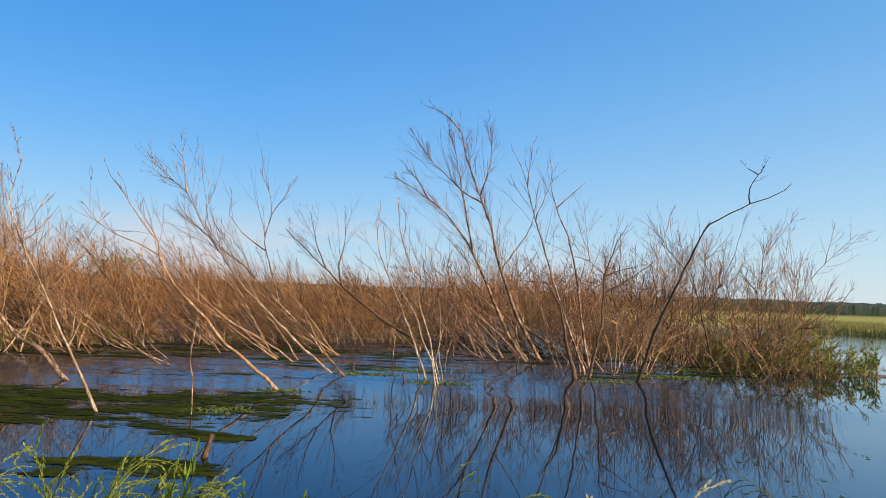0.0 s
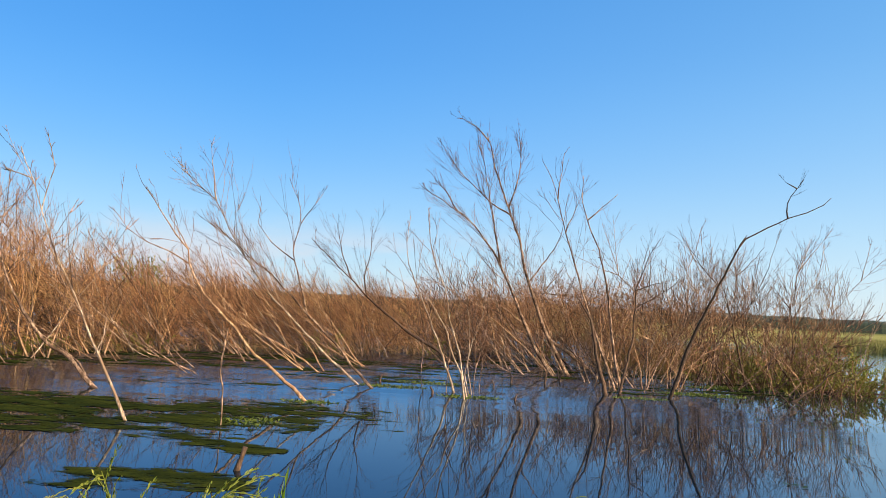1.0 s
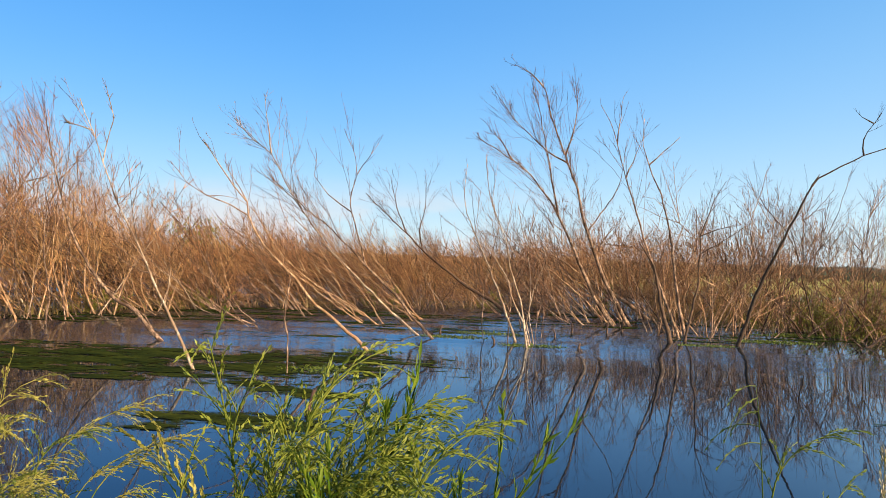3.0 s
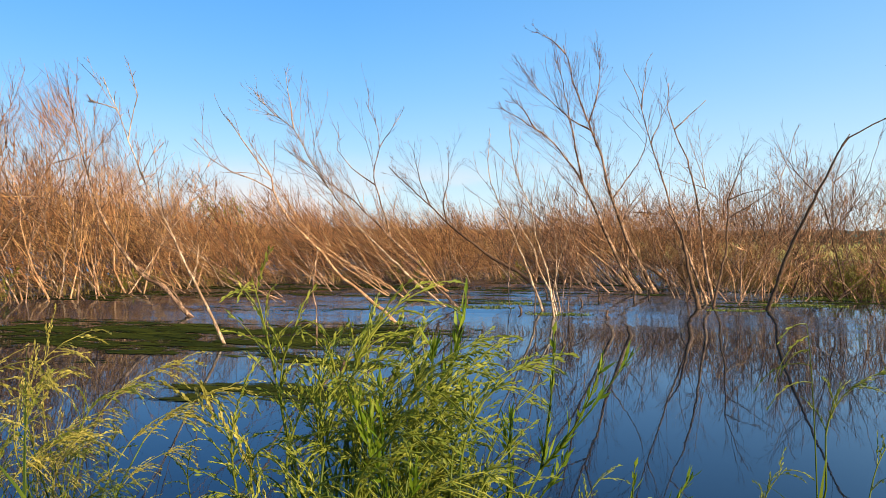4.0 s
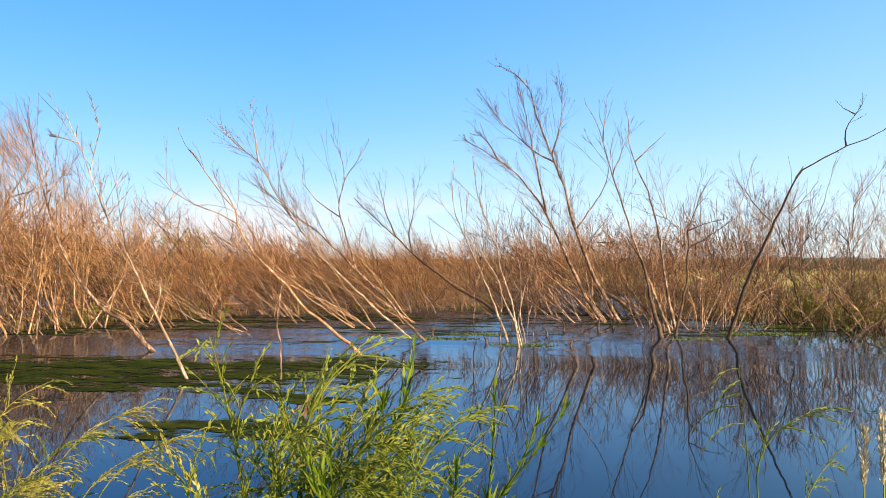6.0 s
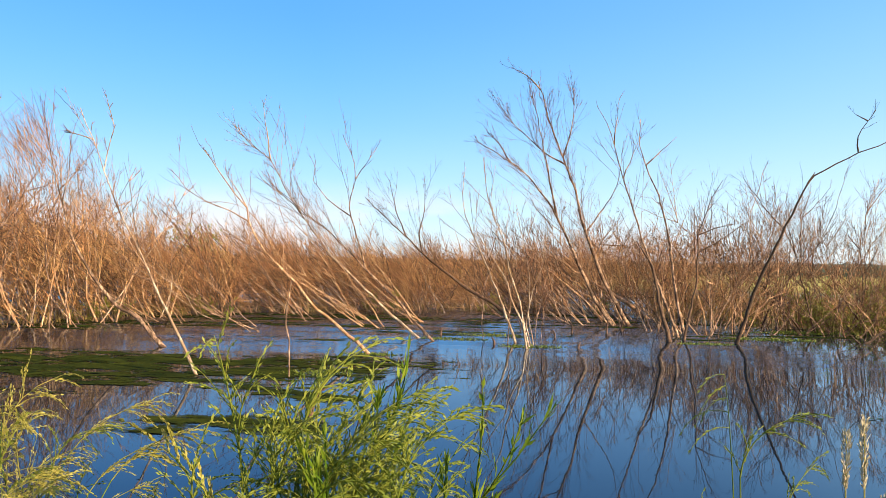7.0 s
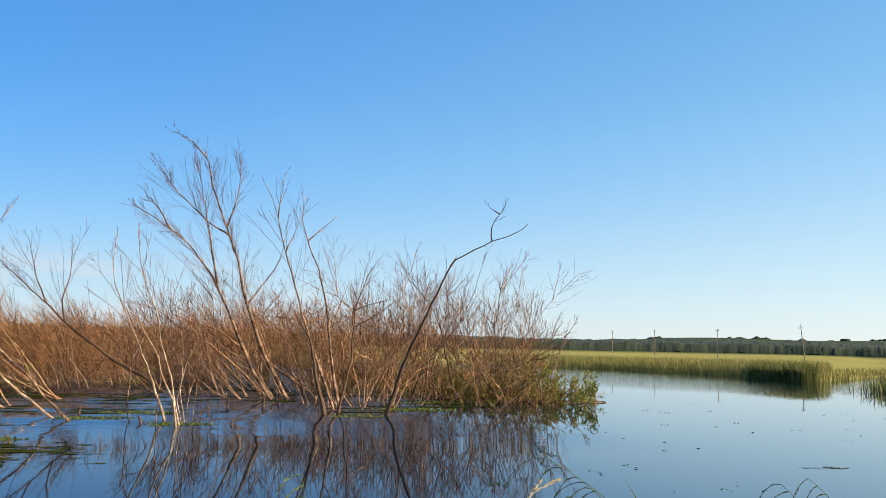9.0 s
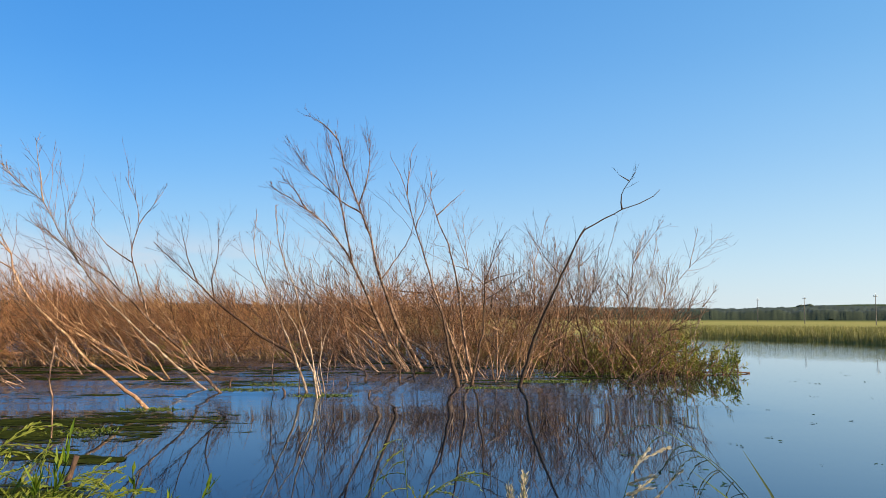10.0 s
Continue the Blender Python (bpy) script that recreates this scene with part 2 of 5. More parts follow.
    t.links.new(surface.outputs[0], t.nodes["Material Output"].inputs[0])
    return m


def ground_material():
    m, t, b = material("meadow_ground")
    a, raw = noise_value(t, 0.06, 5, 0.6, 0.35, 0.65, (1, 0.4, 1))
    f, fine = noise_value(t, 6, 4, 0.6, 0.3, 0.7)
    c = mixed(t, a, (0.26, 0.25, 0.06), (0.17, 0.20, 0.045))
    c = mixed(t, f, c, (0.30, 0.27, 0.12))
    co = t.nodes.new("ShaderNodeTexCoord")
    far = t.nodes.new("ShaderNodeVectorMath")
    far.operation = "LENGTH"
    t.links.new(co.outputs["Object"], far.inputs[0])
    cover = t.nodes.new("ShaderNodeMapRange")
    cover.inputs[1].default_value, cover.inputs[2].default_value = 260, 330
    t.links.new(far.outputs["Value"], cover.inputs[0])
    c = mixed(t, cover.outputs[0], c, mixed(t, a, (0.040, 0.060, 0.028), (0.060, 0.080, 0.036)))
    # Lush green turf on the near bank.
    lush = t.nodes.new("ShaderNodeMapRange")
    lush.inputs[1].default_value, lush.inputs[2].default_value = 12, 6
    t.links.new(far.outputs["Value"], lush.inputs[0])
    c = mixed(t, lush.outputs[0], c, mixed(t, f, (0.05, 0.085, 0.018), (0.11, 0.12, 0.035)))
    t.links.new(c, b.inputs["Base Color"])
    b.inputs["Roughness"].default_value = 0.95
    b.inputs["Specular IOR Level"].default_value = 0.0
    bumped(t, b, fine, 0.6, 0.05)
    return m


def algae_material():
    """Slimy green mats: thick olive crests, thin wet dark margins that fray into the water."""
    m, t, b = material("algae")
    cover = t.nodes.new("ShaderNodeAttribute")
    cover.attribute_name = "cover"
    patch, _ = noise_value(t, 2.4, 5, 0.6, 0.36, 0.66, (0.7, 1.3, 1))
    f, fine = noise_value(t, 38, 5, 0.7, 0.32, 0.68, (0.6, 1.2, 1))
    c = mixed(t, patch, (0.008, 0.015, 0.005), (0.060, 0.068, 0.010))
    c = mixed(t, f, c, (0.016, 0.022, 0.008))
    t.links.new(c, b.inputs["Base Color"])
    b.inputs["Roughness"].default_value = 0.9
    b.inputs["Specular IOR Level"].default_value = 0.0
    bumped(t, b, fine, 0.7, 0.010)
    fray, _ = noise_value(t, 6, 9, 0.74, 0.30, 0.70, (0.5, 1.4, 1))
    add = t.nodes.new("ShaderNodeMath")
    add.operation = "ADD"
    t.links.new(cover.outputs["Fac"], add.inputs[0])
    t.links.new(fray, add.inputs[1])
    alpha = t.nodes.new("ShaderNodeMapRange")
    alpha.interpolation_type = "SMOOTHSTEP"
    alpha.inputs[1].default_value, alpha.inputs[2].default_value = 0.50, 0.78
    t.links.new(add.outputs[0], alpha.inputs[0])
    clear_ = t.nodes.new("ShaderNodeBsdfTransparent")
    mx = t.nodes.new("ShaderNodeMixShader")
    t.links.new(alpha.outputs[0], mx.inputs[0])
    t.links.new(clear_.outputs[0], mx.inputs[1])
    t.links.new(b.outputs[0], mx.inputs[2])
    t.links.new(mx.outputs[0], t.nodes["Material Output"].inputs[0])
    return m


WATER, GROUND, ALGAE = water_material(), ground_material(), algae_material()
MOSS = leafy("bright_moss", (0.07, 0.10, 0.012), (0.15, 0.17, 0.02), 0.2, 0.7)


def plain(name, a, b_, scale, rough=0.7):
    m, t, b = material(name)
    f, raw = noise_value(t, scale, 4, 0.6, 0.3, 0.7)
    t.links.new(mixed(t, f, a, b_), b.inputs["Base Color"])
    b.inputs["Roughness"].default_value = rough
    bumped(t, b, raw, 0.3, 0.01)
    return m


POLE_WOOD = plain("weathered_pole", (0.16, 0.14, 0.12), (0.10, 0.085, 0.07), 8)
PORCELAIN = plain("porcelain", (0.7, 0.7, 0.68), (0.6, 0.6, 0.58), 20, 0.3)


# ---- mesh helpers ----
class Build:
    """Collects vertices and faces of one mesh."""

    def __init__(self):
        self.v, self.f, self.n = [], [], 0

    def tube(self, pts, radii, sides=4, cap=True):
        pts = np.asarray(pts, float)
        d = np.gradient(pts, axis=0)
        d /= np.linalg.norm(d, axis=1)[:, None] + 1e-9
        ref = np.array((0.31, 0.95, 0.07)) if abs(d[0, 1]) < 0.8 else np.array((1.0, 0.1, 0.0))
        u = np.cross(d, ref)
        u /= np.linalg.norm(u, axis=1)[:, None] + 1e-9
        w = np.cross(d, u)
        a = np.arange(sides) * 2 * math.pi / sides
        ring = u[:, None] * np.cos(a)[None, :, None] + w[:, None] * np.sin(a)[None, :, None]
        self.v.append((pts[:, None] + ring * np.asarray(radii)[:, None, None]).reshape(-1, 3))
        n, base = len(pts), self.n
        for i in range(n - 1):
            for k in range(sides):
                l = (k + 1) % sides
                p = base + i * sides
                self.f.append((p + k, p + l, p + sides + l, p + sides + k))
        if cap:
            self.f.append(tuple(base + (n - 1) * sides + k for k in range(sides)))
        self.n += n * sides

    def blade(self, pts, widths, side):
        """A grass blade or leaf: a strip with a folded midrib, of that width at each point."""
        pts, side = np.asarray(pts, float), np.asarray(side, float)
        n, base = len(pts), self.n
        fold = np.array((0, 0, 0.25))
        for p, wd in zip(pts, widths):
            self.v.append(np.array((p - side * wd / 2 + fold * wd, p, p + side * wd / 2 + fold * wd)))
        for i in range(n - 1):
            p = base + 3 * i
            self.f.append((p, p + 1, p + 4, p + 3))
            self.f.append((p + 1, p + 2, p + 5, p + 4))
        self.n += 3 * n

    def sticks(self, starts, ends, radii):
        """Many straight three-sided twigs at once."""
        d = ends - starts
        d /= np.linalg.norm(d, axis=1)[:, None] + 1e-9
        u = np.cross(d, (0.31, 0.95, 0.07))
        u /= np.linalg.norm(u, axis=1)[:, None] + 1e-9
        w = np.cross(d, u)
        a = np.arange(3) * 2 * math.pi / 3
        ring = u[:, None] * np.cos(a)[None, :, None] + w[:, None] * np.sin(a)[None, :, None]
        v = np.concatenate([starts[:, None] + ring * radii[:, None, None], ends[:, None] + ring * radii[:, None, None] * 0.4], 1)
        n = len(starts)
        self.v.append(v.reshape(-1, 3))
        base = self.n + 6 * np.arange(n)[:, None]
        for k in range(3):
            l = (k + 1) % 3
            self.f += (base + np.array((k, l, l + 3, k + 3))).tolist()
        self.n += 6 * n

    def leaf(self, p, d, side, length, width):
        """A single pointed leaf of two folded halves."""
        p, d, side = np.asarray(p), np.asarray(d), np.asarray(side)
        m = p + d * length * 0.45
        up = np.cross(side, d) * width * 0.25
        self.v.append(np.array((p, m + side * width / 2 + up, p + d * length, m - side * width / 2 + up)))
        b = self.n
        self.f += [(b, b + 1, b + 2), (b, b + 2, b + 3)]
        self.n += 4

    def grid(self, xs, ys, zs, keep=None):
        """A sheet over rows and columns of points."""
        h, w = zs.shape
        base = self.n
        self.v.append(np.stack([xs, ys, zs], -1).reshape(-1, 3))
        for i in range(h - 1):
            for j in range(w - 1):
                if keep is None or keep[i, j]:
                    p = base + i * w + j
                    self.f.append((p, p + 1, p + w + 1, p + w))
        self.n += h * w

    def mesh(self, name, mat, smooth=True):
        me = bpy.data.meshes.new(name)
        v = np.concatenate(self.v) if self.v else np.zeros((0, 3))
        me.from_pydata(v.tolist(), [], self.f)
        me.materials.append(mat)
        if smooth:
            me.polygons.foreach_set("use_smooth", np.ones(len(me.polygons), bool))
        me.update()
        return me


def empty(name, m, label, category, group="", kind=""):
    ob = new(name)
    ob.empty_display_size = 0.2
    ob.matrix_basis = m
    return tagged(ob, label, category, group, kind)


def part(name, build, mat, parent, label="", smooth=True, kind=""):
    ob = new(name, build.mesh(name, mat, smooth))
    ob.parent = parent
    return tagged(ob, label, kind=kind)


def smoothed(pts, step):
    """A curve through control points, at about even steps."""
    p = np.asarray(pts, float)
    if len(p) > 2:
        q = np.vstack([2 * p[0] - p[1], p, 2 * p[-1] - p[-2]])
    else:
        q = np.vstack([2 * p[0] - p[-1], p, 2 * p[-1] - p[0]])
    out = []
    for i in range(1, len(q) - 2):
        a, b, c, d = q[i - 1 : i + 3]
        n = max(1, int(np.linalg.norm(c - b) / step))
        for k in range(n):
            s = k / n
            curve = (0.5 * (2 * b + (c - a) * s + (2 * a - 5 * b + 4 * c - d) * s * s + (3 * b - a - 3 * c + d) * s ** 3))
            out.append(0.6 * curve + 0.4 * (b + (c - b) * s))
    out.append(p[-1])
    return np.array(out)


def sprout(rng, start, tangent, length, rise, spread, steps=4):
    """A side shoot: leaves its parent at an angle, then bends up towards the light."""
    side = rng.normal(size=3)
    side -= tangent * side.dot(tangent)
    side /= np.linalg.norm(side) + 1e-9
    d = tangent * math.cos(spread) + side * math.sin(spread)
    pts = [np.array(start, float)]
    for _ in range(steps):
        d = d + np.array((0, 0, rise / steps)) + rng.normal(size=3) * 0.075
        d /= np.linalg.norm(d)
        pts.append(pts[-1] + d * length / steps)
    return np.array(pts)


def twigs_on(build, rng, pts, count, length, radius, levels, lo=0.3, rise=0.5, sides=3, far=False, spread=(0.3, 0.8)):
    """Twigs along a stem, with finer ones on them."""
    n = len(pts)
    for _ in range(count):
        s = lo + (1 - lo) * rng.random() ** 0.8
        k = min(n - 2, int(s * (n - 1)))
        start = pts[k] + (pts[k + 1] - pts[k]) * rng.random()
        t = pts[k + 1] - pts[k]
        t = t / (np.linalg.norm(t) + 1e-9)
        ln = length * (1.2 - 0.8 * s) * (1.0 if s < 0.86 else 0.6) * (0.35 + 1.1 * rng.random() ** 1.5)
        p = sprout(rng, start, t, ln, rise * rng.uniform(0.0, 1.4), rng.uniform(*spread), (3 if far else 5) if levels > 0 else 3)
        build.tube(p, np.linspace(radius, radius * 0.35, len(p)), sides, False)
        if levels > 0:
            twigs_on(build, rng, p, rng.integers(*((2, 5) if far else (2, 5))), ln * 0.6, radius * 0.65, levels - 1, 0.15, rise, 3, far, spread)


# ---- ground, water, far land ----
def smoothstep(a, b, x):
    s = np.clip((x - a) / (b - a), 0, 1)
    return s * s * (3 - 2 * s)


def shore_distance(az):
    """How far the water reaches in each direction (degrees clockwise from +y)."""
    return np.interp(az, (-180, -95, -70, -40, 0, 20, 29, 35, 40, 42, 43.5, 44.5, 46, 60, 95, 180), (2.3, 2.6, 30, 80, 105, 98, 84, 72, 59, 56, 58, 66, 85, 80, 2.6, 2.3))


def land_height(x, y):
    r = np.hypot(x, y)
    az = np.degrees(np.arctan2(x, y))
    edge = shore_distance(az)
    beyond = r - edge
    far = -0.7 + 0.95 * smoothstep(-3, 3, beyond) + 3.8 * smoothstep(5, 310, beyond)
    hill = np.interp(az, (-30, 10, 26), (7, 9.5, 13)) * smoothstep(300, 720, r) * (1 + 0.18 * np.sin(np.radians(az) * 9 + 1) + 0.1 * np.sin(np.radians(az) * 23))
    z = far + hill
    bank = 0.16 - 0.86 * smoothstep(1.5, 2.9, y - 0.02 * x * x)
    return np.where((r < 12) & (bank > z), bank, z)


def build_land():
    b = Build()
    az = np.radians(np.concatenate([np.linspace(-180, -60, 40), np.linspace(-57, 62, 170), np.linspace(65, 180, 40)]))
    rr = np.concatenate([[0.01], np.geomspace(0.4, 30, 40), np.geomspace(32, 4500, 110)])
    A, R = np.meshgrid(az, rr)
    X, Y = R * np.sin(A), R * np.cos(A)
    b.grid(X, Y, land_height(X, Y))
    ob = new("ground", b.mesh("ground", GROUND))
    tagged(ob, "yellow-green grassy meadow and muddy pond bed, rising to low hills", "ground", kind="structure")
    w = Build()
    g = np.linspace(-140, 140, 57)
    GX, GY = np.meshgrid(g, g + 60)
    w.grid(GX, GY, np.zeros_like(GX))
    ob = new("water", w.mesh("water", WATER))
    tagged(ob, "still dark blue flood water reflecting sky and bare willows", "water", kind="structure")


build_land()


def polar(az, r):
    return r * math.sin(radians(az)), r * math.cos(radians(az))


def height_at(x, y):
    return float(land_height(np.array(x), np.array(y)))


def far_woods(name, label, spots, size, seed, flat=0.9):
    """Distant wood: many uneven low crowns in one mesh."""
    rng = np.random.default_rng(seed)
    b = Build()
    for az, r in spots:
        x, y = polar(az, r)
        z = height_at(x, y)
        s = size * rng.uniform(0.6, 1.4)
        rings, sides = 4, 5
        th = np.linspace(0.15, math.pi * 0.62, rings)
        ph = np.linspace(0, 2 * math.pi, sides + 1)
        TH, PH = np.meshgrid(th, ph, indexing="ij")
        bump = 1 + 0.2 * rng.normal(size=TH.shape)
        bump[:, -1] = bump[:, 0]
        b.grid(x + s * bump * np.sin(TH) * np.cos(PH), y + s * bump * np.sin(TH) * np.sin(PH), z + flat * s * (0.15 + 0.9 * bump * np.cos(TH)))
    ob = new(name, b.mesh(name, WOODS))
    tagged(ob, label, "woods", kind="stuff")


def wood_belt():
    """The canopy of a far belt of trees: one closed, uneven roof of leaves over the foot of the hills."""
    az = np.radians(np.linspace(-52, 62, 1300))
    rr = np.concatenate([[326, 328], np.linspace(332, 470, 12), [474]])
    A, R = np.meshgrid(az, rr)
    X, Y = R * np.sin(A), R * np.cos(A)
    rng = np.random.default_rng(12)
    rough = rng.normal(size=A.shape)
    soft = (rough + np.roll(rough, 1, 1) + np.roll(rough, 2, 1) + np.roll(rough, 3, 1)) / 2
    Z = land_height(X, Y) + 3.3 + 0.16 * soft + 0.10 * rough + 0.3 * np.sin(A * 90 + R * 0.05)
    Z[0] -= 3.5
    Z[1] -= 1.0
    Z[-1] -= 4.0
    b = Build()
    b.grid(X, Y, Z)
    tagged(new("woods", b.mesh("woods", WOODS)), "dark green belt of distant trees at the foot of hills", "woods", kind="stuff")


def scatter_woods():
    wood_belt()
    rng = np.random.default_rng(11)
    crest = [(a + rng.normal() * 0.5, rng.uniform(700, 740)) for a in rng.uniform(-52, 62, 70) for _ in range(rng.integers(1, 6))]
    far_woods("hilltop_trees", "scattered dark trees along the crest of low hills", crest, 3.0, 2, 0.5)


scatter_woods()


def power_pole(az, r, height, lean, first=None):
    x, y = polar(az, r)
    m = pose(x, y, height_at(x, y), 0, lean, -az)
    if first:
        return copy_thing(first, m)
    ob = empty("power_pole", m, "weathered wooden power pole with a short crossarm in the meadow", "power pole", "poles across the meadow")
    b = Build()
    b.tube([(0, 0, -0.5), (0, 0, height * 0.5), (0, 0, height)], (0.11, 0.09, 0.07), 8)
    part("post", b, POLE_WOOD, ob)
    b = Build()
    b.tube([(-0.42, 0, height - 0.45), (0, 0, height - 0.45), (0.42, 0, height - 0.45)], (0.045, 0.045, 0.045), 4)
    part("crossarm", b, POLE_WOOD, ob)
    for dx, z in ((-0.36, -0.4), (0.36, -0.4), (0, 0)):
        b = Build()
        b.tube([(dx, 0, height + z), (dx, 0, height + z + 0.12), (dx, 0, height + z + 0.26)], (0.03, 0.08, 0.05), 6)
        part("insulator", b, PORCELAIN, ob, "pale porcelain insulator")
    return ob


p0 = power_pole(36.85, 212, 7.0, 0)
power_pole(42.13, 177, 7.0, -4.5, p0)
power_pole(32.79, 233, 7.0, 0, p0)
power_pole(29.97, 258, 7.0, 1, p0)


def blades(name, label, category, mat, spots, hmin, hmax, width, seed, lean=0.15, kind="stuff"):
    """Standing blades of reed or grass, each a bent tapering strip; spots are places and heights of the ground."""
    rng = np.random.default_rng(seed)
    b = Build()
    for x, y, z in spots:
        h = rng.uniform(hmin, hmax)
        d = rng.normal(size=2) * lean + np.array((-0.05, 0))
        a = rng.uniform(0, math.pi)
        pts = [(x, y, z - 0.05), (x + d[0] * h * 0.35, y + d[1] * h * 0.35, z + h * 0.6), (x + d[0] * h, y + d[1] * h, z + h)]
        b.blade(pts, (width, width * 0.9, width * 0.12), (math.cos(a), math.sin(a), 0))
    ob = new(name, b.mesh(name, mat))
    return tagged(ob, label, category, kind=kind)


def shore_spots(rng, count, az0, az1, inner, outer):
    out = []
    for _ in range(count):
        az = rng.uniform(az0, az1)
        r = float(shore_distance(az)) + rng.uniform(inner, outer)
        x, y = polar(az, r)
        out.append((x, y, max(height_at(x, y), -0.1)))
    return out


def reed_beds():
    rng = np.random.default_rng(21)
    blades("reed_bed", "dense green and straw-coloured reeds along the far shore", "reeds", REED, shore_spots(rng, 16000, 22, 43.3, -0.5, 10), 0.7, 1.2, 0.034, 3, 0.22)
    blades("reed_bed", "dark green reed clump standing in the water's edge", "reeds", REED_DARK, shore_spots(rng, 2600, 38.6, 42.6, -1.2, 1.5), 0.7, 1.25, 0.045, 4, 0.25)
    blades("meadow_grass", "tall yellowish grass of the meadow behind the reeds", "grass", FIELD_GRASS, shore_spots(rng, 8000, 20, 43.6, 9, 55), 0.5, 1.0, 0.09, 5)
    near = []
    for _ in range(3000):
        x, y = polar(rng.normal(48.4, 1.2), rng.normal(41.5, 1.8))
        near.append((x, y, -0.05))
    blades("reed_bed", "rounded clump of dark green sedge on the right shore", "reeds", REED_DARK, near, 0.3, 0.80, 0.035, 6, 0.35)
    blades("sedge", "low yellow-green shore grass", "grass", REED, shore_spots(rng, 2500, 43, 52, -1, 6), 0.3, 0.7, 0.05, 7)


reed_beds()


def sedge_behind():
    rng = np.random.default_rng(23)
    spots = []
    for _ in range(3200):
        x, y = polar(rng.uniform(9, 24.5), rng.uniform(24, 33))
        spots.append((x, y, -0.05))
    blades("sedge", "olive sedge standing in the water behind the thicket", "sedge", SEDGE, spots, 0.4, 1.0, 0.022, 24, 0.22)


sedge_behind()


# ---- flooded willows ----
tree_rng = np.random.default_rng(77)
tree_curves = {}


def willow_tree(x, y, tone):
    labels = {
        "pale": "bare leaning willow with pale grey-tan bark standing in flood water",
        "tan": "bare strongly leaning willow with tan sunlit bark in flood water",
        "brown": "tall bare willow with brown bark and fine twigs in flood water",
        "dark": "bare dark-barked willow with a broken stem in flood water",
        "black": "dead blackish willow stem, bent and forked, over the water",
    }
    ob = empty("willow_tree", pose(x, y, 0), labels[tone], "tree", "flooded willow trees")
    ob["tone"] = tone
    return ob


def stem(tree, radius, twigs, bends, name="trunk", spread=(0.22, 0.65)):
    """One trunk or limb of a willow through its bends, and the twigs it carries."""
    rng = tree_rng
    tone = tree["tone"]
    if name == "branch":
        near = min((q for c in tree_curves[tree.name] for q in c), key=lambda q: float(np.sum((q - np.array(bends[0])) ** 2)))
        bends = [tuple(near), *bends[1:]]
    p = smoothed(bends, 0.16)
    p[1:-1] += rng.normal(size=p[1:-1].shape) * 0.008
    tree_curves.setdefault(tree.name, []).append(p)
    total = len(p)
    s = np.linspace(0, 1, total)
    r = radius * (1 - 0.88 * s ** 0.75) * (1 + 0.06 * rng.normal(size=total))
    if name == "trunk":
        r[: max(1, total // 12)] *= 1.2
    b = Build()
    b.tube(p, np.maximum(r, 0.0045), 8 if radius > 0.03 else 6)
    for _ in range(total // 8):
        k = rng.integers(1, total - 1)
        q = sprout(rng, p[k], (p[k] - p[k - 1]) / np.linalg.norm(p[k] - p[k - 1]), 0.06, 0.1, 1.0, 2)
        b.tube(q, np.array((0.6, 0.5, 0.35)) * r[k], 5)
    trunk = part(name, b, BARK[tone], tree)
    if twigs:
        b = Build()
        length = 0.28 * float(np.linalg.norm(p[-1] - p[0])) if name == "trunk" else 0.55 * float(np.linalg.norm(p[-1] - p[0]))
        twigs_on(b, rng, p, int(1.1 * twigs), min(1.5, 1.2 * length), 0.0046 if twigs > 9 else 0.0040, 2 if twigs > 9 else 1, 0.36 if name == "trunk" else 0.15, 0.45, spread=spread)
        part("twig_spray", b, TWIG[tone], trunk, kind="stuff")
    return trunk


def limb(tree, radius, twigs, bends, spread=(0.22, 0.65)):
    return stem(tree, radius, twigs, bends, "branch", spread)


t = willow_tree(-3.55, 8.56, "pale")   # A
stem(t, 0.022, 14, [(0.17, 0.03, -0.35), (-0.31, -0.07, 0.68), (-0.89, 0.06, 1.65), (-1.35, -0.04, 2.80)])
limb(t, 0.008, 6, [(-1.21, 0.00, 2.42), (-1.54, 0.00, 2.55)])
limb(t, 0.008, 6, [(-1.08, 0.00, 2.14), (-0.98, 0.00, 2.61), (-1.06, 0.00, 2.85)])
limb(t, 0.006, 3, [(-0.36, 0.00, 0.67), (-0.29, 0.00, 1.04)])
t = willow_tree(-5.15, 11.34, "brown")   # B
stem(t, 0.038, 14, [(0.36, -0.04, -0.35), (-0.37, 0.04, 0.36), (-0.65, 0.08, 0.51), (-0.76, 0.01, 0.62), (-1.04, -0.06, 0.97), (-1.38, -0.05, 1.54), (-1.66, 0.08, 2.21), (-1.80, 0.01, 2.85), (-1.82, -0.09, 3.17)])
stem(t, 0.019, 8, [(0.11, 0.13, -0.35), (-0.29, 0.12, 0.32), (-0.52, 0.07, 0.49), (-0.86, 0.10, 0.70), (-1.55, 0.09, 1.30)])
limb(t, 0.011, 6, [(-1.63, 0.13, 2.10), (-1.55, 0.13, 2.51), (-1.54, 0.13, 3.00)])
t = willow_tree(-2.23, 11.28, "tan")   # C
stem(t, 0.037, 10, [(0.37, -0.04, -0.35), (-0.27, 0.03, 0.26), (-0.71, -0.00, 0.59), (-1.00, -0.03, 0.93), (-1.48, 0.04, 1.38), (-1.61, -0.08, 1.61), (-1.75, -0.01, 1.96), (-1.94, -0.05, 2.19), (-2.17, -0.01, 2.50), (-2.39, -0.06, 2.80)])
limb(t, 0.010, 6, [(-1.66, 0.00, 1.74), (-1.96, 0.00, 1.93), (-2.32, 0.00, 2.05), (-2.63, 0.00, 2.24), (-2.87, 0.00, 2.51)])
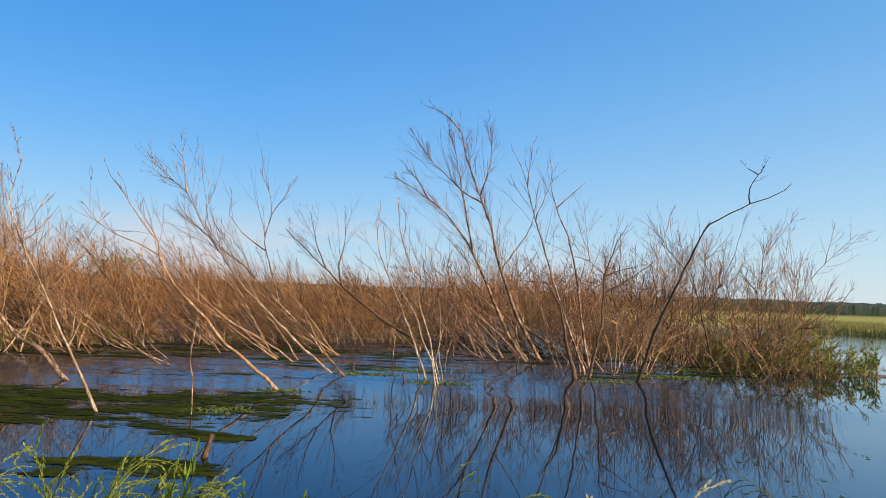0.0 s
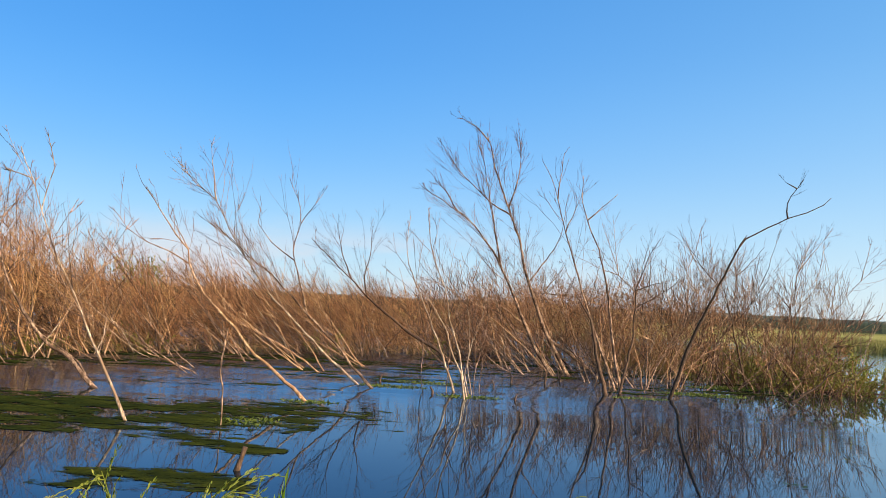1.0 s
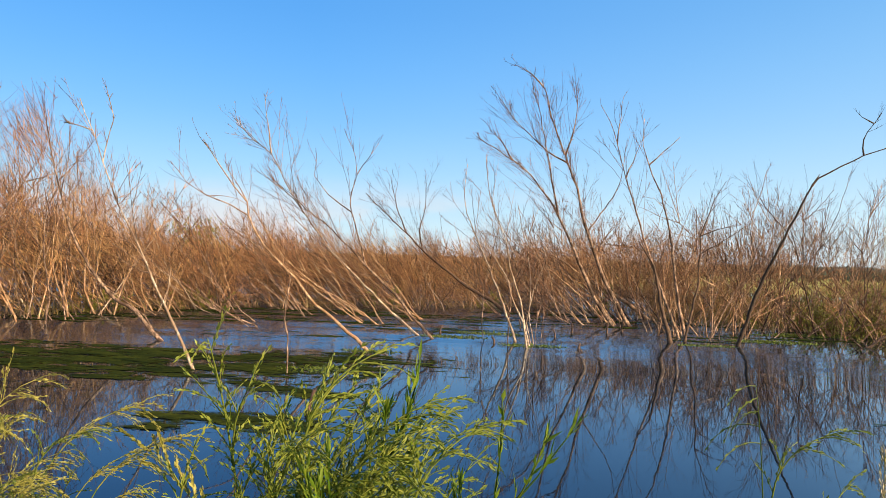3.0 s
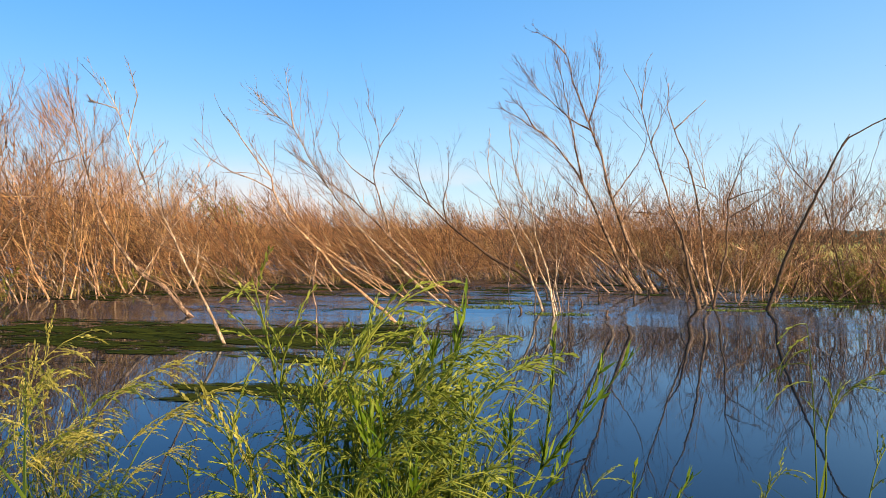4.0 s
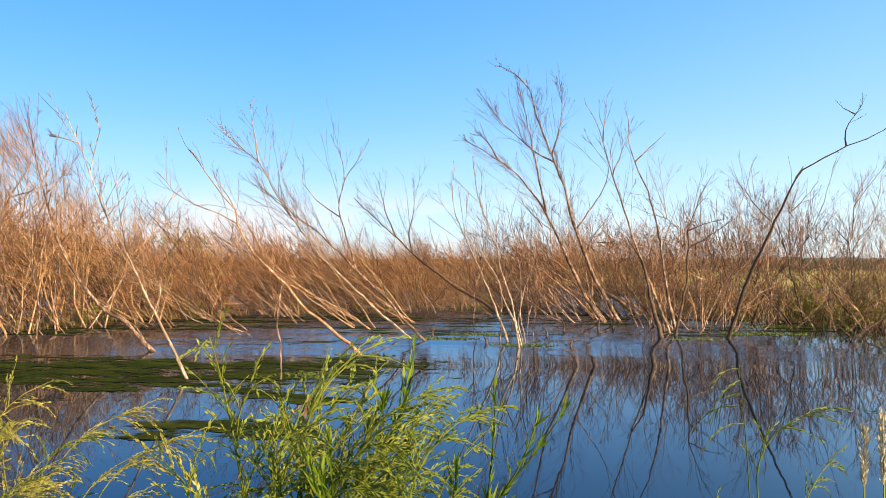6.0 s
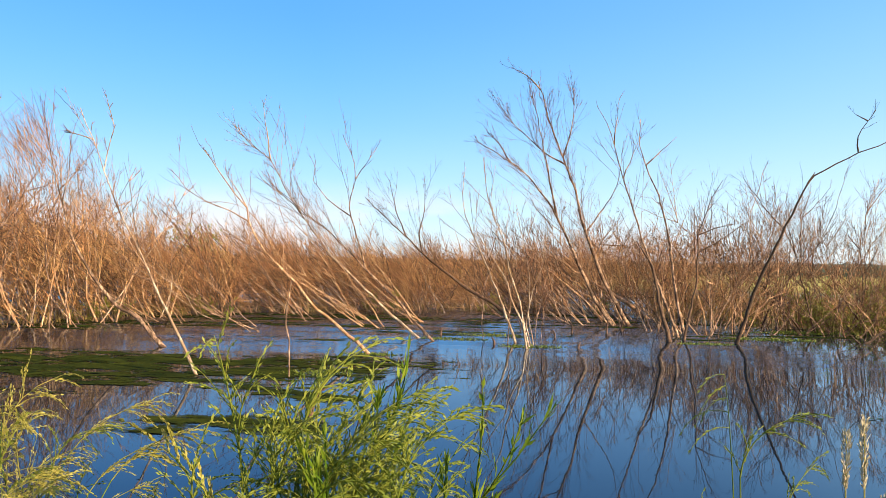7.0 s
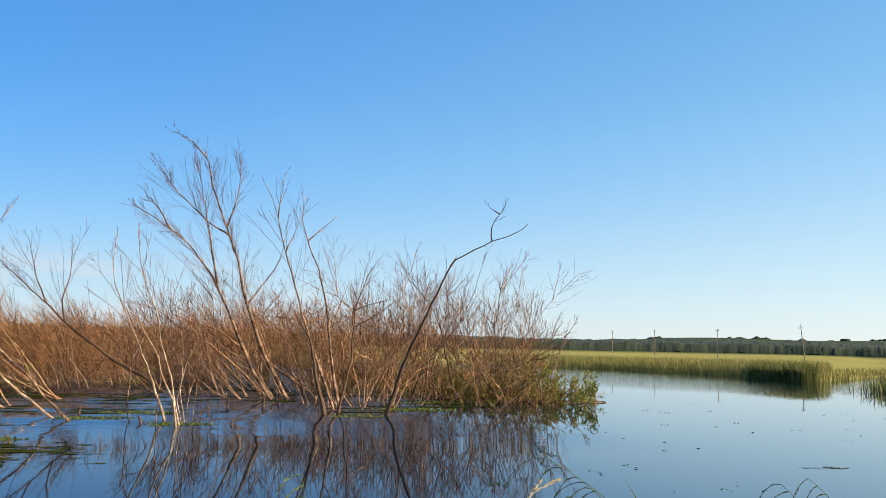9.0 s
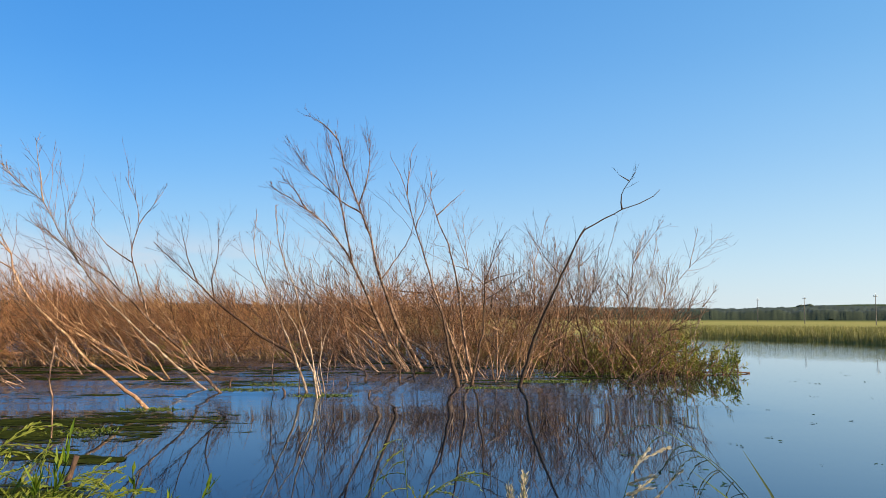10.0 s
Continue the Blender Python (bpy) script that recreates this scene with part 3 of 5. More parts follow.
limb(t, 0.011, 4, [(-1.77, 0.00, 1.96), (-1.85, 0.00, 2.16), (-2.05, 0.00, 2.43)])
stem(t, 0.023, 10, [(-0.14, 5.17, -0.35), (-1.39, 5.18, 0.43), (-1.98, 5.17, 0.74), (-2.69, 5.16, 1.29), (-3.00, 5.12, 1.73), (-3.26, 5.16, 2.12), (-3.67, 5.12, 2.45), (-4.42, 5.11, 2.50)])
t = willow_tree(-1.87, 14.25, "pale")   # D
stem(t, 0.030, 40, [(0.44, -0.01, -0.35), (-0.47, 0.01, 0.37), (-0.82, -0.06, 0.71), (-1.31, 0.06, 1.13), (-1.68, 0.04, 1.51), (-1.91, -0.10, 1.84), (-2.10, 0.01, 2.09), (-2.41, -0.06, 2.57), (-2.71, 0.00, 3.07), (-3.03, 0.00, 3.31), (-3.40, -0.10, 3.71)])
limb(t, 0.017, 8, [(-2.73, 0.00, 3.10), (-2.87, 0.00, 4.08)])
limb(t, 0.014, 8, [(-2.10, 0.00, 2.09), (-2.26, 0.00, 2.28), (-2.89, 0.00, 2.76)])
t = willow_tree(-1.53, 13.63, "brown")   # D2
stem(t, 0.032, 26, [(0.38, 0.01, -0.35), (-0.36, -0.01, 0.33), (-0.67, -0.01, 0.70), (-1.03, 0.05, 1.01), (-1.31, -0.06, 1.33), (-1.63, 0.04, 1.60), (-1.91, -0.05, 1.87), (-2.21, -0.02, 2.05), (-2.51, -0.04, 2.33), (-2.84, 0.07, 2.57)])
limb(t, 0.019, 6, [(-1.15, 0.00, 1.18), (-1.48, 0.00, 2.18), (-1.39, 0.00, 2.66), (-1.43, 0.00, 2.95), (-1.63, 0.00, 3.43)])
limb(t, 0.010, 4, [(-1.40, 0.00, 2.80), (-1.04, 0.00, 3.21)])
limb(t, 0.013, 4, [(-1.48, 0.00, 2.09), (-1.85, 0.00, 2.31), (-2.11, 0.00, 2.64), (-2.08, 0.00, 2.97)])
t = willow_tree(-0.33, 21.90, "dark")   # E
stem(t, 0.062, 34, [(0.44, -0.03, -0.35), (-0.39, 0.03, 0.32), (-1.03, 0.12, 0.67), (-1.65, 0.03, 1.10), (-2.13, 0.04, 1.46), (-2.61, 0.04, 1.90), (-3.08, -0.03, 2.34), (-3.98, 0.07, 3.16)])
limb(t, 0.026, 10, [(-2.40, 0.00, 1.76), (-2.47, 0.00, 2.21), (-2.34, 0.00, 2.83), (-2.35, 0.00, 3.52)])
limb(t, 0.026, 10, [(-2.84, 0.00, 2.12), (-3.11, 0.00, 2.80), (-3.31, 0.00, 3.64)])
stem(t, 0.040, 14, [(-1.84, 5.91, -0.35), (-2.74, 5.88, 0.75), (-3.37, 5.91, 1.49), (-3.79, 5.90, 2.25)])
t = willow_tree(-0.19, 13.71, "pale")   # F
stem(t, 0.029, 10, [(0.13, -0.02, -0.35), (-0.22, 0.03, 0.58), (-0.42, -0.02, 1.04), (-0.88, 0.01, 2.08), (-0.92, -0.04, 2.46), (-0.90, 0.04, 2.90)])
stem(t, 0.024, 6, [(0.20, -0.93, -0.35), (0.09, -1.05, 0.38), (-0.05, -1.05, 0.63), (-0.14, -1.05, 0.98), (-0.30, -0.94, 1.24), (-0.63, -1.03, 1.75)])
stem(t, 0.022, 14, [(0.29, -0.62, -0.35), (0.12, -0.75, 0.27), (0.03, -0.68, 0.71), (-0.13, -0.75, 1.20), (-0.24, -0.76, 1.69), (-0.44, -0.67, 2.14), (-0.52, -0.76, 2.50), (-0.57, -0.71, 2.96)])
stem(t, 0.013, 8, [(0.35, -0.18, -0.35), (0.19, -0.18, 0.51), (0.21, -0.20, 1.07), (-0.04, -0.11, 2.20)])
stem(t, 0.013, 8, [(0.33, -0.46, -0.35), (0.15, -0.52, 0.34), (0.21, -0.55, 0.71), (0.37, -0.58, 1.27), (0.44, -0.50, 1.73)])
t = willow_tree(2.46, 19.62, "brown")   # G
stem(t, 0.065, 52, [(0.22, 0.07, -0.35), (-0.63, -0.21, 1.06), (-1.17, -0.50, 2.44), (-1.34, -0.63, 3.10), (-1.94, -0.95, 4.56), (-2.17, -1.11, 5.32), (-2.24, -1.15, 5.50)])
limb(t, 0.023, 22, [(-1.55, -0.74, 3.60), (-2.04, -0.81, 3.92), (-2.86, -0.97, 4.65), (-3.07, -1.03, 4.96)])
limb(t, 0.023, 18, [(-1.56, -0.81, 3.93), (-1.44, -0.95, 4.58), (-1.45, -1.12, 5.35)])
limb(t, 0.019, 6, [(-1.05, -0.43, 2.14), (-0.53, -0.60, 2.93), (-0.36, -0.70, 3.40), (-0.30, -0.85, 4.11)])
limb(t, 0.019, 10, [(-2.21, -1.13, 5.38), (-2.51, -1.18, 5.62), (-2.84, -1.22, 5.79)])
stem(t, 0.055, 50, [(-0.09, -0.14, -0.35), (-0.82, -0.33, 0.59), (-1.74, -0.71, 2.47), (-2.28, -0.87, 3.23), (-2.69, -0.95, 3.60), (-3.67, -1.08, 4.20)])
limb(t, 0.028, 26, [(-1.74, -0.71, 2.47), (-2.23, -1.18, 4.64), (-2.43, -1.31, 5.26)])
limb(t, 0.023, 14, [(-2.82, -0.98, 3.73), (-3.10, -1.06, 4.10), (-3.37, -1.11, 4.34)])
t = willow_tree(3.47, 23.21, "tan")   # G2
stem(t, 0.077, 14, [(0.45, 0.01, -0.35), (-0.53, -0.02, 0.41), (-1.19, 0.01, 0.79), (-1.85, -0.02, 1.16), (-2.51, -0.02, 1.62), (-3.66, -0.03, 1.98)])
stem(t, 0.042, 18, [(-1.00, -1.17, -0.35), (-1.91, -1.15, 0.56), (-2.54, -1.18, 1.07), (-3.17, -1.16, 1.58), (-3.81, -1.07, 2.01), (-4.29, -1.14, 2.61)])
stem(t, 0.039, 16, [(-1.17, 0.35, -0.35), (-2.30, 0.23, 0.73), (-3.14, 0.39, 1.27), (-3.99, 0.33, 2.06), (-4.82, 0.26, 2.35)])
t = willow_tree(2.96, 15.82, "brown")   # H
stem(t, 0.038, 6, [(0.07, -0.02, -0.35), (-0.14, 0.05, 0.71), (-0.36, -0.03, 2.02), (-0.52, -0.03, 2.68), (-0.77, -0.05, 3.26), (-0.88, 0.00, 3.62), (-0.86, 0.05, 4.14)])
limb(t, 0.015, 1, [(-0.74, 0.00, 3.21), (-0.49, 0.00, 3.52), (-0.20, 0.00, 3.79)])
stem(t, 0.035, 14, [(0.12, 0.51, -0.35), (-0.27, 0.49, 0.63), (-0.71, 0.60, 1.86), (-0.93, 0.45, 2.48), (-1.11, 0.52, 3.05), (-1.28, 0.49, 3.70), (-1.44, 0.45, 4.13), (-1.64, 0.45, 4.47)])
limb(t, 0.015, 8, [(-1.26, 0.51, 3.68), (-1.20, 0.51, 4.65)])
limb(t, 0.015, 8, [(-1.14, 0.51, 3.10), (-0.79, 0.51, 3.87)])
t = willow_tree(2.49, 14.90, "dark")   # J
stem(t, 0.056, 3, [(0.08, 0.00, -0.35), (-0.23, 0.02, 1.04), (-0.31, -0.03, 1.35), (-0.58, 0.04, 1.78)])
stem(t, 0.033, 12, [(0.30, 0.50, -0.35), (0.59, 0.56, 1.06), (0.61, 0.54, 1.92), (0.76, 0.54, 2.36), (0.93, 0.60, 2.75), (1.04, 0.54, 2.94)])
limb(t, 0.015, 6, [(0.61, 0.51, 1.55), (1.47, 0.51, 2.17)])
limb(t, 0.015, 6, [(0.63, 0.51, 1.92), (0.88, 0.51, 2.04), (1.20, 0.51, 2.11)])
t = willow_tree(3.62, 14.85, "black")   # L
stem(t, 0.042, 1, [(-0.04, 0.13, -0.35), (0.14, -0.22, 0.60), (0.31, -0.44, 1.21), (0.59, -0.75, 2.02), (0.83, -1.03, 2.70), (0.93, -1.08, 2.82), (1.55, -1.23, 3.19), (1.84, -1.27, 3.27), (2.10, -1.33, 3.41), (2.19, -1.38, 3.53)])
limb(t, 0.014, 4, [(1.55, -1.24, 3.20), (1.51, -1.28, 3.29), (1.50, -1.33, 3.41), (1.54, -1.38, 3.53), (1.63, -1.43, 3.64), (1.67, -1.48, 3.74), (1.69, -1.51, 3.80)])
limb(t, 0.021, 0, [(0.85, -1.04, 2.72), (0.93, -1.10, 2.88)])
limb(t, 0.011, 1, [(1.63, -1.43, 3.63), (1.41, -1.47, 3.74)])
t = willow_tree(6.20, 15.80, "black")   # M
stem(t, 0.040, 8, [(-0.53, -0.01, -0.35), (0.36, 0.01, 0.24), (0.65, 0.04, 0.51), (0.84, -0.05, 0.63), (1.10, -0.02, 0.65)])
limb(t, 0.015, 2, [(0.00, 0.00, 0.00), (-0.49, 0.00, 0.37)])


def willow_shrub_model(seed, stems, height, lean, tone, spread, crook=0.09, wide=(0.3, 0.8)):
    """A many-stemmed bare shrub: stems fan from the base, lean one way and carry fine twigs."""
    rng = np.random.default_rng(seed)
    ob = empty("willow_shrub", pose(0, 0, 0), "dense bare russet willow shrub standing in flood water", "shrub", "flooded willow thicket")
    fine, top = Build(), 0.0
    for i in range(stems):
        base = np.array((*rng.normal(size=2) * 0.3 * spread, -0.3))
        h = height * rng.uniform(0.5, 1.12)
        d = np.array((lean * rng.uniform(0.2, 1.5) + rng.normal() * 0.5 * spread, rng.normal() * 0.4 * spread, 1.0))
        d /= np.linalg.norm(d)
        pts = [base]
        n = 7
        for _k in range(n):
            d = d + np.array((rng.normal() * crook, rng.normal() * crook, 0.05 + rng.normal() * 0.05))
            d /= np.linalg.norm(d)
            pts.append(pts[-1] + d * (h + 0.3) / n)
        pts = np.array(pts)
        top = max(top, pts[-1, 2])
        r = rng.uniform(0.009, 0.020) * (1.6 if i < 4 else 1)
        wood = Build()
        wood.tube(pts, np.linspace(r, 0.004, len(pts)), 4)
        part("stem", wood, BARK[("tan", "brown", "pale", "dark", "brown")[rng.integers(5)] if tone != "brown" else "brown"], ob)
        twigs_on(fine, rng, pts, rng.integers(6, 9), 0.40 * h, 0.0078, 1, 0.15, 0.3, 3, True, wide)
    part("twig_spray", fine, TWIG[tone], ob, kind="stuff")
    return ob, top


THICKET_AZ = (-45, -34, -29, -18, -8, 2, 8, 12, 16, 21, 24.5)
THICKET_FRONT = (15, 16, 18, 22, 23, 28, 22.5, 21, 21, 20.5, 19.5)


def thicket_front(az):
    """How far off the front edge of the thicket lies, by direction."""
    return float(np.interp(az, THICKET_AZ, THICKET_FRONT))


def thicket_height(az):
    uneven = 1 + 0.14 * math.sin(az * 1.7) + 0.10 * math.sin(az * 4.3 + 1) + 0.06 * math.sin(az * 9.1)
    return uneven * float(np.interp(az, (-45, -33, -29, -27, -23, -19, -14, -10, -4, 1, 5, 12, 16, 18, 21, 24, 26), (3.6, 4.3, 3.7, 2.8, 2.3, 2.7, 2.7, 2.3, 2.2, 2.6, 2.7, 2.7, 3.4, 3.8, 3.4, 2.8, 2.2)))


def thicket():
    rng = np.random.default_rng(5)
    models = []
    for i, (stems, h, lean, tone) in enumerate((
        (14, 2.6, -1.1, "russet"), (14, 2.8, -0.8, "russet"), (14, 2.9, -0.6, "straw"), (14, 2.6, -1.4, "russet"),
        (14, 3.1, -0.4, "straw"), (12, 2.9, 0.1, "straw"), (12, 2.8, -0.35, "russet"), (11, 3.2, -0.05, "straw"))):
        models.append(willow_shrub_model(100 + i, stems, h, lean, tone, 1.0 if i < 5 else 1.5, 0.17 if i < 5 else 0.24, (0.35, 1.0) if i < 5 else (0.45, 1.15)))
    used = set()

    def place(kind, x, y, height):
        model, top = models[kind]
        s = height / top
        turn = rng.uniform(-28, 28) if kind < 5 else rng.uniform(-180, 180)
        m = pose(x, y, 0, 0, 0, turn) @ Matrix.Diagonal((0.5 + 0.5 * s, 0.5 + 0.5 * s, s, 1))
        ob = model if kind not in used else copy_thing(model, Matrix())
        used.add(kind)
        ob.matrix_basis = m

    for row in range(5):
        az = -44.0
        while az < 25.5 - 0.25 * row:
            r = thicket_front(az) + row * 2.0 + rng.uniform(-0.6, 0.9)
            x, y = polar(az + rng.normal() * 0.3, r)
            if az < -6:
                kind = rng.choice((0, 1, 2, 3, 4))
            elif az < 5:
                kind = rng.choice((0, 1, 2, 3, 6, 4))
            else:
                kind = rng.choice((4, 5, 6, 7, 5))
            dense = float(np.interp(az, (11, 15, 19), (1.0, 0.65, 0.45)))
            if rng.random() < dense * (1.0 if az < 5 else 0.75) and (az < 13 or row < 3):
                place(int(kind), x, y, thicket_height(az) * (rng.uniform(0.62, 1.04) if az < 6 else dense * (0.40 + 0.6 * rng.random() ** 1.8)))
            az += math.degrees((1.1 if az < 2 else 1.25 if az < 13 else 1.6) / r) * rng.uniform(0.8, 1.3)


thicket()


def thicket_tangle(name, label, mat, count, seed, low, high):
    """The close tangle of fine side twigs low in the thicket, past counting."""
    rng = np.random.default_rng(seed)
    az = rng.uniform(-46, 25, count)
    az = az[rng.random(count) < np.interp(az, (-14, -4, 3, 8, 12, 16, 20), (0.85, 0.8, 0.8, 0.6, 0.5, 0.25, 0.12))]
    count = len(az)
    r = np.interp(az, THICKET_AZ, THICKET_FRONT) + 8.5 * rng.random(count) ** 1.2 + 0.7
    h = np.interp(az, (-45, -29, -23, -10, 0, 5, 12, 18, 26), (1.7, 1.5, 1.2, 1.15, 1.35, 1.8, 1.7, 1.3, 1.0))
    z = low + (high * h - low) * rng.random(count) ** 0.9
    lean = np.interp(az, (-10, 8), (-0.95, -0.1))
    a = np.radians(az)
    start = np.stack([r * np.sin(a), r * np.cos(a), z], -1)
    d = np.stack([lean + rng.normal(size=count) * 0.7, rng.normal(size=count) * 0.5, rng.normal(0.6, 0.45, count)], -1)
    d /= np.linalg.norm(d, axis=1)[:, None]
    b = Build()
    b.sticks(start, start + d * rng.uniform(0.35, 1.3, count)[:, None], 0.0045 + 0.0095 * rng.random(count) ** 2)
    ob = new(name, b.mesh(name, mat))
    tagged(ob, label, "twigs", kind="stuff")


thicket_tangle("twig_tangle", "close tangle of russet willow twigs low in the thicket", TWIG["russet"], 15000, 61, 0.05, 1.2)
thicket_tangle("twig_tangle", "close tangle of dry straw-coloured twigs in the thicket", TWIG["straw"], 6000, 62, 0.05, 1.3)


def thicket_crown(name, label, mat, count, seed):
    """The fine upright twigs that close the tops of the thicket, in tufts."""
    rng = np.random.default_rng(seed)
    tufts = count // 26
    az = rng.uniform(-45, 24.5, tufts)
    az = np.repeat(az[rng.random(tufts) < np.interp(az, (4, 10, 15, 21), (1.0, 0.75, 0.5, 0.25))], 26)
    tufts = len(az) // 26
    n = len(az)
    h = np.array([thicket_height(a) for a in az[::26]]).repeat(26)
    top = h * (0.35 + 0.62 * np.repeat(rng.random(tufts) ** 0.8, 26))
    r = np.interp(az, THICKET_AZ, THICKET_FRONT) + np.repeat(rng.uniform(0, 8, tufts), 26)
    a = np.radians(az)
    lean = np.interp(az, (-10, 8), (-0.55, -0.05))
    start = np.stack([r * np.sin(a), r * np.cos(a), top - 0.75], -1) + rng.normal(size=(n, 3)) * (0.16, 0.2, 0.22)
    d = np.stack([lean + rng.normal(size=n) * 0.42, rng.normal(size=n) * 0.35, np.full(n, 1.0)], -1)
    d /= np.linalg.norm(d, axis=1)[:, None]
    b = Build()
    b.sticks(start, start + d * rng.uniform(0.3, 0.85, n)[:, None], rng.uniform(0.003, 0.0058, n))
    tagged(new(name, b.mesh(name, mat)), label, "twigs", kind="stuff")


thicket_crown("twig_crown", "fine bare brown twigs topping the willow thicket", TWIG["tan"], 11000, 63)
thicket_crown("twig_crown", "fine bare straw-coloured twigs topping the willow thicket", TWIG["straw"], 10000, 64)


def right_edge(az):
    """The willows stand lower towards the open water."""
    return float(np.interp(az, (12, 16, 19, 22, 25), (1.0, 0.98, 0.90, 0.82, 0.74)))


def wild_willow(az, r, height, lean, tone, trunks, seed, thick=1.0, crook=0.10, twigs=9, spread=(0.3, 0.8)):
    """A smaller many-trunked willow in the thicket, of its own random growth."""
    rng = np.random.default_rng(seed)
    x, y = polar(az, r)
    tree = willow_tree(x, y, tone)
    for _ in range(trunks):
        d = np.array((lean + rng.normal() * 0.38, rng.normal() * 0.35, 1.0))
        d /= np.linalg.norm(d)
        ln = height * rng.uniform(0.75, 1.05) / d[2]
        p = [np.array((rng.normal() * 0.30, rng.normal() * 0.30, -0.3))]
        for _k in range(5):
            d = d + np.array((rng.normal() * crook, rng.normal() * crook, 0.06))
            d /= np.linalg.norm(d)
            p.append(p[-1] + d * (ln + 0.3) / 5)
        stem(tree, thick * rng.uniform(0.018, 0.034), twigs, [tuple(q) for q in p], spread=spread)
        for _k in range(3):
            k = rng.integers(2, 5)
            q = sprout(rng, p[k], (p[k] - p[k - 1]) / np.linalg.norm(p[k] - p[k - 1]), height * rng.uniform(0.25, 0.4), 0.3, rng.uniform(0.4, 0.8), 3)
            limb(tree, rng.uniform(0.009, 0.014), 7, [tuple(v) for v in q], spread)


for i, (az, off, h, lean, tone, trunks) in enumerate((
    (9.5, -0.5, 2.9, -0.5, "brown", 2), (12.5, -0.5, 2.4, 0.5, "tan", 2), (14.0, -0.5, 3.1, 0.1, "brown", 3), (16.6, 0.2, 3.9, 0.05, "brown", 3), (18.0, -0.8, 3.6, -0.15, "dark", 2),
    (19.5, 0.3, 3.3, 0.1, "brown", 3), (20.8, -0.6, 2.8, 0.2, "dark", 2), (22.3, 0.2, 2.9, 0.0, "brown", 2), (23.2, 0.5, 2.6, -0.05, "pale", 2), (24.0, 0.8, 2.3, -0.1, "brown", 1),
    (6.3, -1.0, 2.8, -0.8, "tan", 3), (3.8, -1.0, 2.4, -1.1, "tan", 3), (-1.0, -4.0, 1.9, -1.2, "dark", 2), (-6.5, -3.0, 2.0, -1.1, "brown", 2), (-11.0, -3.0, 2.3, -1.2, "tan", 3),
    (-15.0, -3.5, 2.6, -1.2, "brown", 3), (-19.0, -2.5, 2.6, -1.3, "pale", 2), (-23.0, -2.0, 2.4, -1.3, "tan", 3), (-28.0, -1.5, 3.2, -1.0, "brown", 3), (-31.5, -1.0, 3.8, -0.7, "brown", 3), (-34.0, -0.5, 3.9, -0.6, "brown", 3), (-37.0, -0.5, 3.8, -0.7, "brown", 3))):
    wild_willow(az, thicket_front(az) + off, h * right_edge(az), lean, tone, trunks, 900 + i, 0.8 if az > -5 else 0.5, 0.20)
for i, (az, r, h, lean, tone, trunks) in enumerate((
    (1.0, 22.5, 2.2, -1.1, "brown", 4), (2.8, 21.0, 2.0, -1.2, "brown", 4), (4.6, 20.5, 2.3, -0.9, "tan", 3), (6.5, 21.5, 2.4, -0.7, "brown", 4), (9.0, 18.5, 1.9, -0.5, "brown", 3), (10.5, 19.0, 2.2, 0.4, "brown", 3),
    (11.8, 18.0, 1.7, -0.6, "tan", 3), (13.0, 19.5, 2.3, 0.5, "tan", 3), (14.6, 18.5, 1.6, 0.7, "brown", 3), (15.6, 20.5, 2.5, -0.3, "tan", 3), (17.0, 19.5, 2.0, 0.5, "brown", 3), (18.8, 19.0, 2.1, -0.5, "brown", 3), (20.2, 19.0, 1.8, 0.4, "brown", 3), (21.6, 18.5, 1.7, -0.4, "tan", 3))):
    wild_willow(az, r, h * right_edge(az), lean, tone, trunks, 950 + i, 0.6, 0.18, 9, (0.4, 1.0))


for i, (az, r, h, lean, tone, trunks) in enumerate((
    (11.2, 21.0, 3.0, 0.1, "brown", 2), (12.4, 22.5, 3.2, 0.0, "tan", 2), (13.6, 21.5, 3.4, -0.1, "tan", 2), (14.8, 22.0, 3.8, 0.1, "tan", 2), (15.6, 21.0, 4.1, 0.0, "tan", 2), (16.4, 22.5, 4.2, -0.1, "tan", 2), (17.3, 21.0, 3.9, 0.1, "tan", 2), (18.2, 22.0, 3.6, 0.0, "tan", 2),
    (19.0, 21.0, 3.6, -0.1, "tan", 2), (19.9, 21.5, 3.4, 0.1, "brown", 2), (20.7, 20.5, 3.3, 0.0, "tan", 2), (21.4, 21.0, 3.2, 0.1, "tan", 2), (22.2, 20.0, 3.1, -0.1, "tan", 2), (22.8, 20.5, 2.8, -0.1, "tan", 1), (23.5, 20.0, 2.6, -0.1, "brown", 1))):
    wild_willow(az, r, h * right_edge(az), lean, tone, trunks, 980 + i, 0.6, 0.24, 15, (0.4, 1.1))


for i, (az, r, h, lean, tone, trunks, thick) in enumerate((
    (3.6, 20.6, 2.3, -1.25, "brown", 4, 1.1), (5.2, 19.6, 2.0, -1.5, "brown", 3, 1.0), (6.9, 20.4, 2.4, -1.0, "tan", 3, 1.0), (-0.3, 13.9, 1.7, -0.45, "brown", 2, 0.5), (0.6, 13.5, 1.5, 0.25, "brown", 2, 0.45),
    (10.8, 17.2, 1.7, 0.5, "tan", 4, 0.8), (12.2, 17.0, 2.1, -0.2, "brown", 4, 0.8), (13.4, 17.6, 1.9, 0.6, "tan", 4, 0.7), (9.3, 17.8, 1.9, -0.6, "tan", 4, 0.8), (-10.5, 17.5, 1.9, -1.5, "tan", 4, 0.9), (-16.5, 15.6, 1.8, -1.6, "brown", 4, 0.8), (-6.0, 19.0, 1.9, -1.4, "tan", 4, 1.0))):
    wild_willow(az, r, h, lean, tone, trunks, 1020 + i, 0.75 * thick, 0.18, 9, (0.3, 1.0))


